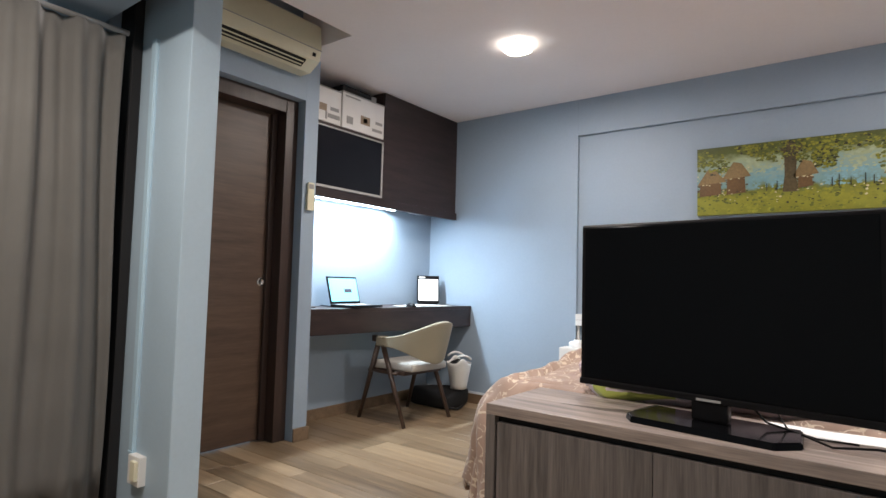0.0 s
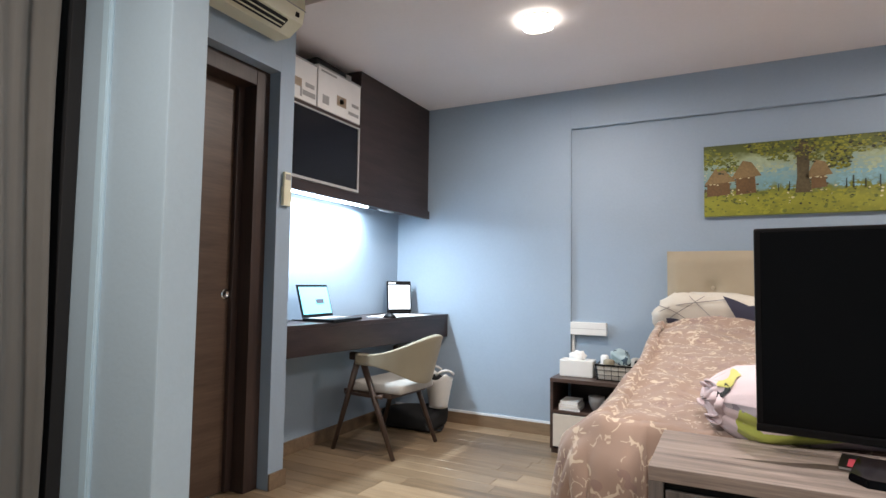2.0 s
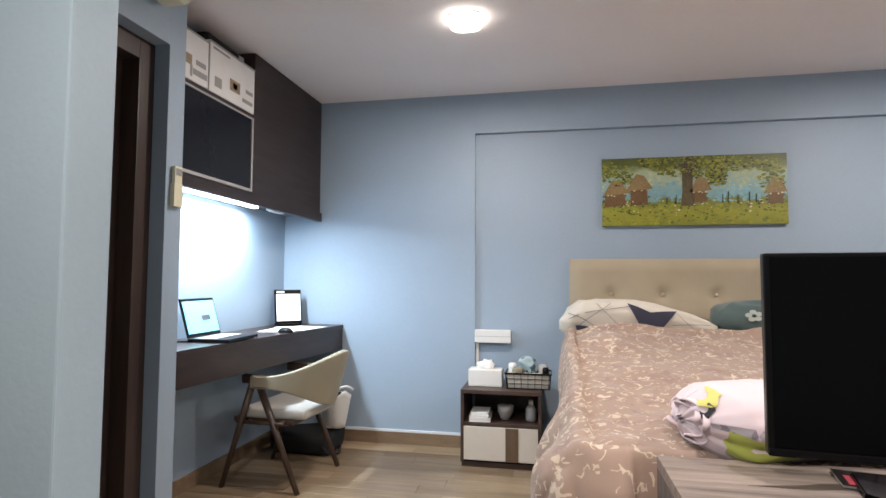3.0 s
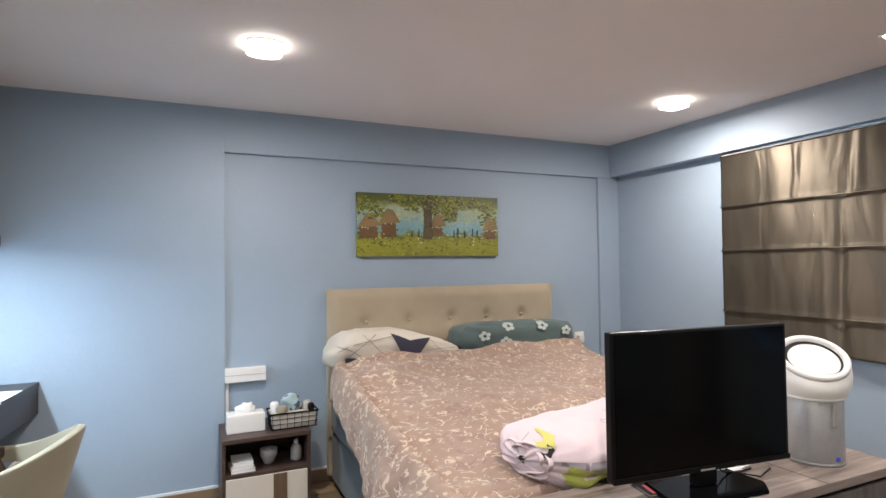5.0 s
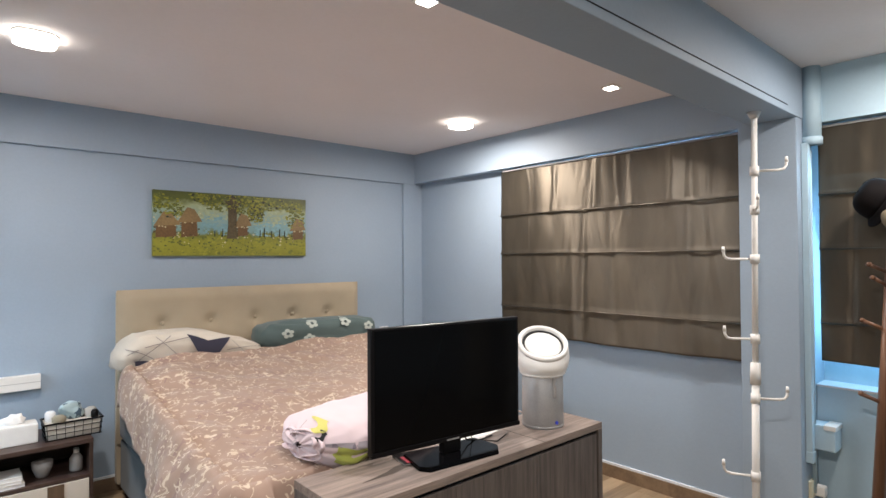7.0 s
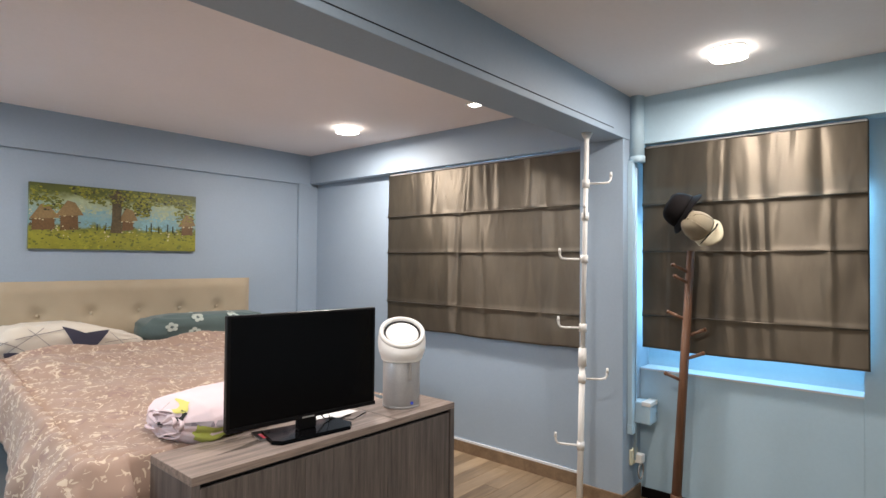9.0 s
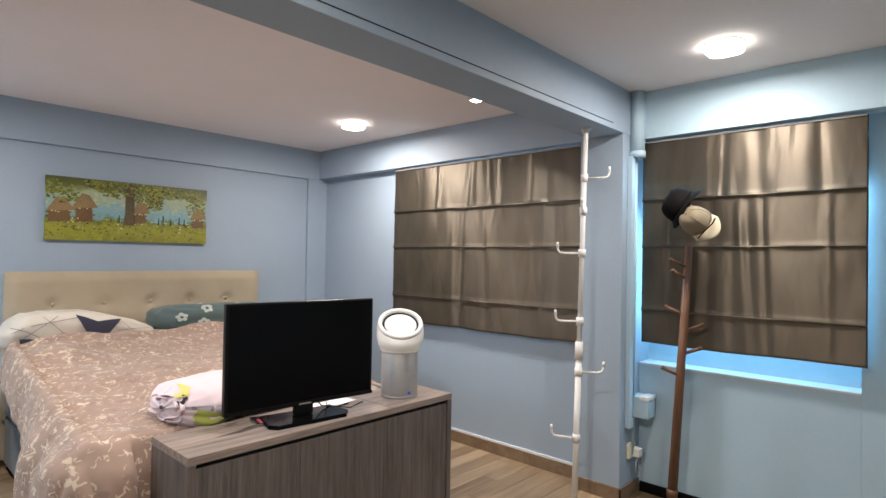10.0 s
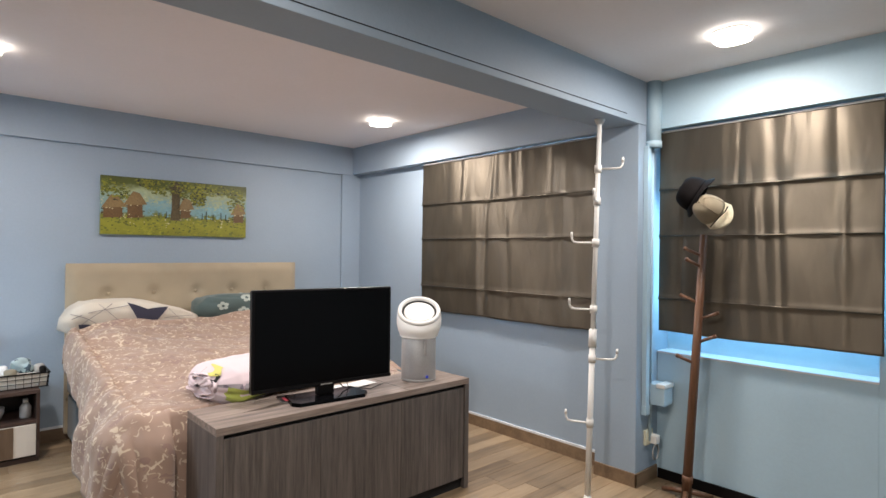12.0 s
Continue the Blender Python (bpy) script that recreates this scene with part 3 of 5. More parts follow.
for a in ((0.004, 0.068, YD, 0.085), (0.004, 0.475, YD, 0.484), (0.004, 0.085, 0.018, 0.475), (YD - 0.015, 0.085, YD, 0.475)):
    part("flap_frame", box(D - 0.018, a[0], a[1], D + 0.002, a[2], a[3], 0.001), SILVER, flap, "silver aluminium frame")
strip = thing("strip_light", -1.70, 3.93, 1.573, "bright white under-cabinet strip light", "lamp")
part("housing", box(-0.025, 0, -0.012, 0.025, 0.90, 0.0, 0.002), WHITE, strip)
part("diffuser", box(-0.018, 0.01, -0.022, 0.018, 0.89, -0.012, 0.003), STRIP_GLOW, strip, "glowing diffuser")
strip2 = thing("strip_light", -1.70, 5.0, 1.573, "unlit white under-cabinet strip light", "lamp")
part("housing", box(-0.03, 0, -0.012, 0.03, 0.16, 0.0, 0.002), WHITE, strip2)
part("diffuser", box(-0.02, 0.01, -0.02, 0.02, 0.15, -0.012, 0.003), WHITE, strip2)


def carton(y0, y1, h, z0, blobs):
    ob = thing("carton", -1.68, (y0 + y1) / 2, z0, "white printed cardboard box on the open cabinet shelf", "box", "cartons on the shelf")
    w = (y1 - y0) / 2
    part("box", box(-0.10, -w, 0, 0.135, w, h, 0.004), CARTON, ob)
    for (a, b_, c, d_, m) in blobs:
        part("print", box(0.1355, -w + a * 2 * w, b_ * h, 0.137, -w + c * 2 * w, d_ * h), m, ob)
    part("lid_edge", box(0.1355, -w, h * 0.955, 0.138, w, h * 0.99), PRINT_GREY, ob)


Z_SHELF = 1.53 + 0.504
carton(3.872, 4.083, 0.235, Z_SHELF, ((0.1, 0.30, 0.4, 0.5, PRINT_BROWN), (0.45, 0.14, 0.95, 0.26, PRINT_GREY), (0.55, 0.36, 0.9, 0.46, PRINT_GREY), (0.35, 0.08, 0.42, 0.3, PRINT_GREY)))
carton(4.095, 4.508, 0.255, Z_SHELF, ((0.42, 0.24, 0.64, 0.48, PRINT_BROWN), (0.06, 0.86, 0.40, 0.90, PRINT_GREY), (0.78, 0.36, 0.95, 0.44, PRINT_GREY), (0.70, 0.14, 0.95, 0.22, PRINT_GREY), (0.10, 0.14, 0.24, 0.34, PRINT_GREY), (0.48, 0.30, 0.58, 0.42, PAINT_PALE)))
lb = thing("laptop_bag", -1.70, 4.30, Z_SHELF + 0.256, "black soft bag lying on top of a carton", "bag")
bm = box(-0.08, -0.17, 0, 0.11, 0.17, 0.06, 0.02)
for v in bm.verts:
    v.co.z = max(0, v.co.z + 0.012 * noise.noise(v.co * 12))
part("bag_body", bm, BLACK_MATT, lb)
part("tag", box(0.105, 0.11, 0.012, 0.115, 0.16, 0.05, 0.002), PRINT_GREY, lb, "grey label tag")

# ---- desk and what lies on it ----
desk = thing("desk", -1.82, 3.858, 0.63, "dark wenge built-in desk hung between two walls", "desk")
part("desktop", box(0.002, 0.002, 0.145, 0.46, L, 0.17, 0.002), DARK_WOOD, desk)
part("front_rail", box(0.435, 0.002, 0.0, 0.457, L, 0.145, 0.002), DARK_WOOD, desk)
part("underside", box(0.012, 0.002, 0.03, 0.435, L, 0.045), DARK_WOOD, desk)
for o_ in desk.children:
    # the front runs slightly askew, flush with the pier at one end
    for v_ in o_.data.vertices:
        v_.co.x += (v_.co.y - L) / L * 0.15 * max(0.0, v_.co.x) / 0.46
TOP = 0.80
lap = thing("laptop", -1.575, 4.325, TOP, "open black laptop with a lit cyan screen on the desk", "laptop", turn=93)
part("base", box(-0.15, -0.11, 0.004, 0.15, 0.11, 0.019, 0.004), BLACK, lap)
part("keyboard", box(-0.135, -0.03, 0.019, 0.135, 0.085, 0.0205), PRINT_GREY, lap, "dark grey keys")
tilt = pose(0, 0.108, 0.02, -16, 0, 0)
bm = box(-0.15, -0.004, 0, 0.15, 0.004, 0.20, 0.003)
bmesh.ops.transform(bm, matrix=tilt, verts=bm.verts)
lid = part("lid", bm, BLACK, lap)
bm = box(-0.138, -0.0065, 0.018, 0.138, -0.0045, 0.185)
bmesh.ops.transform(bm, matrix=tilt, verts=bm.verts)
part("display", bm, SCREEN_GLOW, lid, "lit pale cyan display")
bm = box(0.0, -0.0085, 0.082, 0.075, -0.0068, 0.108)
bmesh.ops.transform(bm, matrix=tilt, verts=bm.verts)
part("window", bm, NAVY, lid, "dark box on the display")
fr = thing("tablet_stand", -1.69, 5.27, TOP, "white lit tablet in a dark upright stand", "tablet", turn=48)
fr.scale = (0.9, 0.9, 1.0)
tilt = pose(0, 0, 0.012, -10, 0, 0)
bm = box(-0.105, -0.008, 0, 0.105, 0.008, 0.235, 0.004)
bmesh.ops.transform(bm, matrix=tilt, verts=bm.verts)
part("bezel", bm, BLACK, fr)
bm = box(-0.093, -0.011, 0.02, 0.093, -0.0085, 0.203)
bmesh.ops.transform(bm, matrix=tilt, verts=bm.verts)
part("page", bm, FRAME_GLOW, fr, "white lit page")
bm = box(-0.09, -0.012, 0.212, -0.03, -0.0085, 0.225)
bmesh.ops.transform(bm, matrix=tilt, verts=bm.verts)
part("logo_bar", bm, WHITE, fr)
part("foot", box(-0.09, -0.03, 0, 0.09, 0.06, 0.014, 0.003), BLACK, fr)
for k, (px, py, rz) in enumerate(((-1.56, 4.93, 8), (-1.50, 5.06, -6), (-1.54, 4.99, 20))):
    pp = thing("paper_sheet", px, py, TOP + 0.0005 + 0.002 * k, "loose white sheet of paper on the desk", "paper", "papers on the desk", rz)
    part("sheet", box(-0.105, -0.148, 0, 0.105, 0.148, 0.0015), PAPER, pp)
ms = thing("computer_mouse", -1.47, 4.79, TOP, "small black computer mouse", "mouse", turn=80)
bm = bmesh.new()
bmesh.ops.create_uvsphere(bm, u_segments=16, v_segments=10, radius=1)
for v in bm.verts:
    v.co = Vector((v.co.x * 0.03, v.co.y * 0.052, max(0, v.co.z) * 0.03))
part("shell", bm, BLACK, ms, "", True)
cb = thing("laptop_cable", -1.66, 4.10, TOP, "thin black cable on the desk", "cable")
part("lead", tube([(0.0, -0.20, 0.004), (0.02, -0.1, 0.004), (-0.03, 0.0, 0.012), (-0.01, 0.08, 0.004), (0.01, 0.20, 0.006)], 0.004), BLACK, cb, "", True)

# ---- chair ----
chair = thing("desk_chair", -1.42, 4.70, 0, "dark walnut chair with beige upholstered back and pale seat", "chair", turn=86)


def chair_back(u, v):
    # a band that wraps from arm to arm, tall in the middle
    a = (u - 0.5) * radians(206)
    x, y = 0.285 * math.sin(a), -0.235 * math.cos(a) + 0.01
    lift = 0.5 + 0.5 * math.cos(min(1.0, abs(u - 0.5) / 0.40) * math.pi)
    lo, hi = 0.560 - 0.115 * lift, 0.632 + 0.125 * lift
    z = lo + (hi - lo) * v
    out = 1 + 0.10 * (v - 0.3) * lift
    lean = 0.10 * max(0.0, math.cos(a)) + 0.07 * lift * v
    return (x * out, y * out - lean, z)


bk = part("backrest", grid(44, 10, chair_back), CHAIR_CLOTH, chair, "beige upholstered curved backrest", True)
sm = bk.modifiers.new("thick", "SOLIDIFY")
sm.thickness, sm.offset = 0.035, 0
bv = bk.modifiers.new("round", "BEVEL")
bv.width, bv.segments = 0.012, 3
bm = box(-0.235, -0.26, 0.385, 0.235, 0.16, 0.44, 0.022, seg=3)
for v in bm.verts:
    v.co.z += 0.012 * (1 - (v.co.x / 0.25) ** 2) * (1 if v.co.z > 0.415 else 0)
    v.co.x *= 1 + 0.10 * v.co.y / 0.24
part("seat", bm, SEAT_CLOTH, chair, "pale grey padded seat", True)
part("seat_frame", box(-0.22, -0.19, 0.355, 0.22, 0.22, 0.385, 0.006), CHAIR_WOOD, chair)
for s in (-1, 1):
    # each side is an upturned V under a short arm
    part("leg", rod((s * 0.285, 0.25, 0), (s * 0.262, 0.06, 0.60), 0.015, 0.023, 10), CHAIR_WOOD, chair, "", True)
    part("leg", rod((s * 0.27, -0.25, 0), (s * 0.262, 0.03, 0.60), 0.015, 0.023, 10), CHAIR_WOOD, chair, "", True)
    part("arm", box(s * 0.262 - 0.022, -0.02, 0.585, s * 0.262 + 0.022, 0.13, 0.635, 0.012), CHAIR_WOOD, chair)
    part("side_rail", rod((s * 0.275, 0.16, 0.37), (s * 0.268, -0.15, 0.37), 0.011, None, 8), CHAIR_WOOD, chair, "", True)
part("cross_rail", rod((-0.272, 0.10, 0.37), (0.272, 0.10, 0.37), 0.012, None, 8), CHAIR_WOOD, chair, "", True)
part("cross_rail", rod((-0.272, -0.12, 0.37), (0.272, -0.12, 0.37), 0.012, None, 8), CHAIR_WOOD, chair, "", True)

chair.scale = (0.87, 0.90, 0.95)

# ---- under the desk ----
bag = thing("black_bag", -1.50, 5.20, 0, "black soft bag on the floor under the desk", "bag")
bm = box(-0.20, -0.14, 0, 0.22, 0.14, 0.14, 0.05, seg=4)
for v in bm.verts:
    v.co.z *= 1 + 0.35 * noise.noise((v.co.x * 5, v.co.y * 5, 2))
    v.co.x *= 1 + 0.15 * noise.noise(v.co * 6)
part("body", bm, BLACK_MATT, bag, "", True)
part("strap", tube([(0.10, -0.10, 0.10), (0.20, -0.16, 0.03), (0.24, -0.06, 0.012), (0.20, 0.06, 0.012)], 0.009), BLACK_MATT, bag, "", True)
tub = thing("plastic_tub", -1.33, 5.24, 0.15, "white flexible plastic tub with looped handles, holding dark cloth", "tub", turn=-40)
tub.scale = (0.66, 0.66, 0.85)


def tub_wall(u, v):
    a = 2 * math.pi * u
    r = 0.105 + 0.06 * v
    lift = 0.05 * v * max(0, math.cos(2 * a)) ** 3
    return (r * 1.15 * math.cos(a), r * 0.9 * math.sin(a), 0.24 * v + lift)


tb = part("tub_wall", grid(40, 8, tub_wall, wrap=True), WHITE, tub, "", True)
tb.modifiers.new("thick", "SOLIDIFY").thickness = 0.005
part("tub_floor", rod((0, 0, 0.0), (0, 0, 0.006), 0.103, None, 32), WHITE, tub)
for s in (0, 180):
    lift_m = pose(0, 0, 0, 0, 0, s)
    pts = [lift_m @ Vector((0.185 - 0.02 * abs(k) / 3, 0.035 * k, 0.285 + 0.035 * (1 - (k / 3) ** 2))) for k in (-3, -2, -1, 0, 1, 2, 3)]
    part("handle", tube(pts, 0.011), WHITE, tub, "", True)
bm = bmesh.new()
bmesh.ops.create_icosphere(bm, subdivisions=3, radius=0.125)
for v in bm.verts:
    v.co *= 1 + 0.25 * noise.noise(v.co * 14)
    v.co.z = v.co.z * 0.55 + 0.20
part("cloth_heap", bm, BLACK_MATT, tub, "dark crumpled cloth", True)


# ---- painting over the bed ----
pt = thing("painting", 0.41, NORTH + 0.028, 1.47, "unframed canvas painting of a green village by the water", "painting")
PW, PH = 1.10, 0.44
part("canvas", box(0, -0.026, 0, PW, 0, PH, 0.002), PAINTING, pt)


def daub(name, outline, mat, k=0):
    """A flat daub of paint just proud of the canvas; outline in shares of its width and height."""
    bm = bmesh.new()
    y = -0.0270 - 0.0006 * k
    f = bm.faces.new([bm.verts.new((px * PW, y, pz * PH)) for px, pz in outline])
    r = bmesh.ops.extrude_face_region(bm, geom=[f])
    for v in r["geom"]:
        if isinstance(v, bmesh.types.BMVert):
            v.co.y = -0.0255
    part(name, bm, mat, pt)


def dabs(name, count, mat, where, size, k, seed):
    """Many small brush dabs as one mesh; where(rng) gives a place in shares of the canvas."""
    rng = random.Random(seed)
    bm = bmesh.new()
    for _ in range(count):
        px, pz = where(rng)
        r = size * rng.uniform(0.5, 1.4)
        a0, flat = rng.uniform(0, 6.3), rng.uniform(0.35, 0.9)
        y = -0.0265 - 0.0003 * k - 0.0002 * rng.random()
        ring = []
        for j in range(6):
            a = a0 + j * math.pi / 3
            q = r * rng.uniform(0.7, 1.2)
            ring.append(bm.verts.new((min(PW - 0.002, max(0.002, px * PW + q * math.cos(a))), y, min(PH - 0.002, max(0.002, pz * PH + flat * q * math.sin(a))))))
        bm.faces.new(ring)
    tagged(part(name, bm, mat, pt), kind="stuff")


def crown(rng):
    if rng.random() < 0.62:
        a, q = rng.uniform(0, 6.3), rng.random() ** 0.6
        cx, cz, rx, rz = rng.choice(((0.42, 0.86, 0.15, 0.15), (0.56, 0.84, 0.13, 0.18), (0.72, 0.88, 0.14, 0.11), (0.63, 0.70, 0.06, 0.14)))
        return cx + q * rx * math.cos(a), cz + q * rz * math.sin(a)
    a, q = rng.uniform(0, 6.3), rng.random() ** 0.6
    cx, cz, rx, rz = rng.choice(((0.12, 0.72, 0.06, 0.17), (0.04, 0.80, 0.05, 0.16), (0.92, 0.66, 0.07, 0.20), (0.27, 0.92, 0.07, 0.07), (0.90, 0.85, 0.08, 0.10)))
    return cx + q * rx * math.cos(a), cz + q * rz * math.sin(a)


def meadow(rng):
    return rng.random(), rng.uniform(0.02, 0.33)


def lake(rng):
    return (rng.uniform(0.28, 0.45), rng.uniform(0.34, 0.62)) if rng.random() < 0.45 else (rng.uniform(0.62, 0.86), rng.uniform(0.34, 0.55))


def haze(rng):
    return (rng.uniform(0.26, 0.46), rng.uniform(0.58, 0.80)) if rng.random() < 0.4 else (rng.uniform(0.62, 0.88), rng.uniform(0.50, 0.78))


dabs("haze_paint", 190, PAINT_HAZE, haze, 0.012, 0, 1)
dabs("water_paint", 220, PAINT_WATER, lake, 0.010, 1, 2)
dabs("meadow_paint", 300, PAINT_LIME, meadow, 0.012, 1, 3)
dabs("meadow_paint", 130, PAINT_LEAF, meadow, 0.009, 2, 4)
for x0, x1, z0, z1, zr in ((0.005, 0.14, 0.28, 0.50, 0.68), (0.15, 0.265, 0.29, 0.56, 0.76), (0.50, 0.585, 0.32, 0.52, 0.70), (0.89, 0.985, 0.28, 0.48, 0.66)):
    m_ = (x0 + x1) / 2
    daub("hut_daub", [(x0 + 0.01, z0), (x1 - 0.008, z0 + 0.02), (x1 - 0.012, z1), (x0 + 0.012, z1)], PAINT_HUT, 3)
    daub("roof_daub", [(max(0.003, x0 - 0.015), z1 - 0.05), (min(0.997, x1 + 0.02), z1 - 0.02), (m_ + 0.03, zr - 0.03), (m_ - 0.012, zr)], PAINT_ROOF, 4)
    dabs("hut_paint", 46, PAINT_TRUNK, lambda rng, c=(x0, x1, z0, z1): (rng.uniform(c[0], c[1]), rng.uniform(c[2], c[3])), 0.008, 6, int(x0 * 1000) + 9)
    dabs("hut_paint", 40, PAINT_PALE, lambda rng, c=(x0, x1, z1, zr): (rng.uniform(c[0] - 0.01, c[1] + 0.01), rng.uniform(c[2] - 0.06, c[3] - 0.06)), 0.006, 8, int(x0 * 1000) + 19)
daub("trunk_daub", [(0.438, 0.28), (0.448, 0.5), (0.448, 0.8), (0.42, 0.91), (0.455, 0.86), (0.46, 0.97), (0.50, 0.97), (0.503, 0.87), (0.54, 0.92), (0.508, 0.78), (0.50, 0.5), (0.512, 0.28)], PAINT_TRUNK, 4)
dabs("trunk_paint", 40, PAINT_HUT, lambda rng: (rng.uniform(0.45, 0.50), rng.uniform(0.30, 0.95)), 0.008, 7, 31)
dabs("foliage_paint", 620, PAINT_LEAF, crown, 0.013, 8, 5)
dabs("foliage_paint", 420, PAINT_LIME, crown, 0.008, 10, 6)
dabs("foliage_paint", 110, PAINT_DARK, crown, 0.008, 11, 7)
dabs("pale_paint", 34, PAINT_PALE, lambda rng: (rng.uniform(0.06, 0.95), rng.uniform(0.14, 0.36)), 0.006, 12, 8)
dabs("dark_paint", 50, PAINT_DARK, lambda rng: (rng.uniform(0.06, 0.95), rng.uniform(0.12, 0.34)), 0.006, 12, 9)
for px, h in ((0.36, 0.10), (0.41, 0.13), (0.66, 0.12), (0.69, 0.16), (0.74, 0.11), (0.80, 0.15), (0.835, 0.12)):
    daub("thin_stroke", [(px, 0.31), (px + 0.004, 0.31), (px + 0.004, 0.31 + h), (px + 0.001, 0.31 + h)], PAINT_DARK, 9)

# ---- bed ----
bed = thing("bed", 1.065, 4.40, 0, "double bed with beige buttoned headboard and dark teal sheet", "bed")
BX0, BX1, BY0, BY1 = 0.20, 1.93, 3.44, 5.36
own(bed, part("bed_base", box(BX0 + 0.01, BY0 + 0.01, 0.04, BX1 - 0.01, BY1, 0.34, 0.015), SHEET, None, "dark fabric-covered base"),
    part("mattress", box(BX0, BY0, 0.342, BX1, BY1, 0.55, 0.05, seg=4), SHEET, None, "mattress in a dark teal fitted sheet", True))
BUTTONS = [(x_, z_) for z_ in (1.03, 0.80) for x_ in ((0.455, 0.765, 1.075, 1.37, 1.665) if z_ > 0.9 else (0.30, 0.60, 0.91, 1.21, 1.50, 1.81))]


def padded(u, v):
    x, z = 0.195 + 1.765 * u, 0.30 + 0.955 * v
    edge = min(1, 14 * min(u, 1 - u) * 1.78) * min(1, 14 * (1 - v) * 0.94 + 0.0)
    y = 5.365 + 0.035 * (1 - math.sin(min(1, edge) * math.pi / 2))
    for bx, bz in BUTTONS:
        d2 = (x - bx) ** 2 + (z - bz) ** 2
        y += 0.022 * math.exp(-d2 / 0.0016) + 0.010 * math.exp(-d2 / 0.012)
    return (x, y, z)


hb = part("headboard", grid(120, 60, padded), HEADBOARD, None, "beige buttoned linen headboard", True)
own(bed, hb, part("headboard_core", box(0.197, 5.40, 0.04, 1.958, 5.462, 1.253, 0.02), HEADBOARD))
for bx, bz in BUTTONS:
    bm = bmesh.new()
    bmesh.ops.create_uvsphere(bm, u_segments=12, v_segments=8, radius=0.012)
    bmesh.ops.transform(bm, matrix=Matrix.Translation((bx, 5.383, bz)) @ Matrix.Diagonal((1, 0.6, 1, 1)), verts=bm.verts)
    b_ = part("button", bm, HEADBOARD, None, "", True)
    b_.parent = hb


def duvet_shape(u, v):
    """The duvet lies on the bed and hangs over its sides and foot, lowest at the free corner."""
    t = -0.50 + 2.16 * v                     # along, from the foot
    side = 0.24 + 0.26 * max(0, 1 - max(0, t) / 1.3)
    s = -side + (1.72 + side + 0.10) * u     # across, from the free side
    ex, ey, er = max(0, -s), max(0, -t), max(0, s - 1.72)
    x = BX0 + min(max(s, 0), 1.72)
    y = BY0 + max(t, 0)
    puff = 0.040 * noise.noise((s * 1.7, t * 1.9, 1)) + 0.022 * noise.noise((s * 4.5 + t, t * 4.0, 5)) + 0.018 * abs(noise.noise((s * 8 + t * 3, t * 6, 8))) + 0.005 * noise.noise((s * 20, t * 17, 2))
    top = 0.618 + 0.20 * max(0, min(1, (t - 0.25) / 1.35)) ** 1.25 + puff
    top -= 0.11 * max(0, min(1, (s - 1.1) / 0.6)) * max(0, 1 - max(0, t) / 1.0)
    drop = math.hypot(ex, ey) * (0.90 if ex and ey else 1.0) + er
    z = top
    if drop > 0:
        lean = 0.62 + 0.30 * min(1, drop / 0.3)
        z = top - 0.03 * min(1, drop / 0.08) - max(0, drop - 0.03) * lean
        q = (t * 1.0 if ex >= ey else s) * 4.2
        wave = 0.075 * noise.noise((q, 0.6, drop * 2.0)) * min(1, drop / 0.22) + 0.030 * noise.noise((q * 2.7, 3.1, drop * 4)) * min(1, drop / 0.12)
        out = 0.10 * math.sin(min(1, drop / 0.16) * math.pi / 2) + 0.22 * drop
        if t > 0:
            out *= 0.30 + 0.70 * max(0.0, 1 - t / 1.1)
            wave *= 0.45 + 0.55 * max(0.0, 1 - t / 1.1)
        total = ex + ey + er
        x += (er * 0.35 - ex) / total * (out + wave)
        y -= ey / total * (out * (0.30 if s > 0.10 else 0.85) + wave * (0.15 if s > 0.10 else 1.0))
    else:
        edge = min(s, t + 0.02, 1.72 - s)
        z -= 0.03 * max(0, 1 - edge / 0.16) ** 2
    z += 0.020 * math.exp(-((t - 1.60 - 0.02 * noise.noise((s * 3, 0, 0))) / 0.03) ** 2)
    return (x, y, max(z, 0.05))


dv = part("duvet", grid(150, 120, duvet_shape), DUVET, None, "pink-beige duvet with pale scribbled pattern, rumpled", True)
dm = dv.modifiers.new("thick", "SOLIDIFY")
dm.thickness, dm.offset = 0.022, 1
dv.name = "duvet"
dv.matrix_world = Matrix()


def hem_shape(u, v):
    p = Vector(duvet_shape(0.08 + 0.86 * u, 1.0))
    a = math.pi * (0.1 + 1.2 * v)
    return p + Vector((0, 0.012 * math.sin(a) - 0.004, 0.016 - 0.014 * math.cos(a) + 0.006 * noise.noise((u * 12, 0, 0))))


part("folded_hem", grid(90, 8, hem_shape), DUVET, dv, "", True)
tagged(dv, "pink-beige rumpled duvet with a pale scribbled pattern on the bed", "duvet")
# sheet corner that shows at the foot, with pale flowers
for fx, fz in ((0.30, 0.14), (0.42, 0.24), (0.62, 0.16), (0.85, 0.22), (1.05, 0.12)):
    fl = bmesh.new()
    for p in range(5):
        a = 2 * math.pi * p / 5
        c_ = Vector((fx + 0.022 * math.cos(a), BY0 + 0.006, fz + 0.022 * math.sin(a)))
        rod(c_, c_ + Vector((0, 0.006, 0)), 0.016, None, 8, bm=fl)
    own(bed, part("printed_flower", fl, FLOWER, None, "pale flower printed on the dark sheet"))


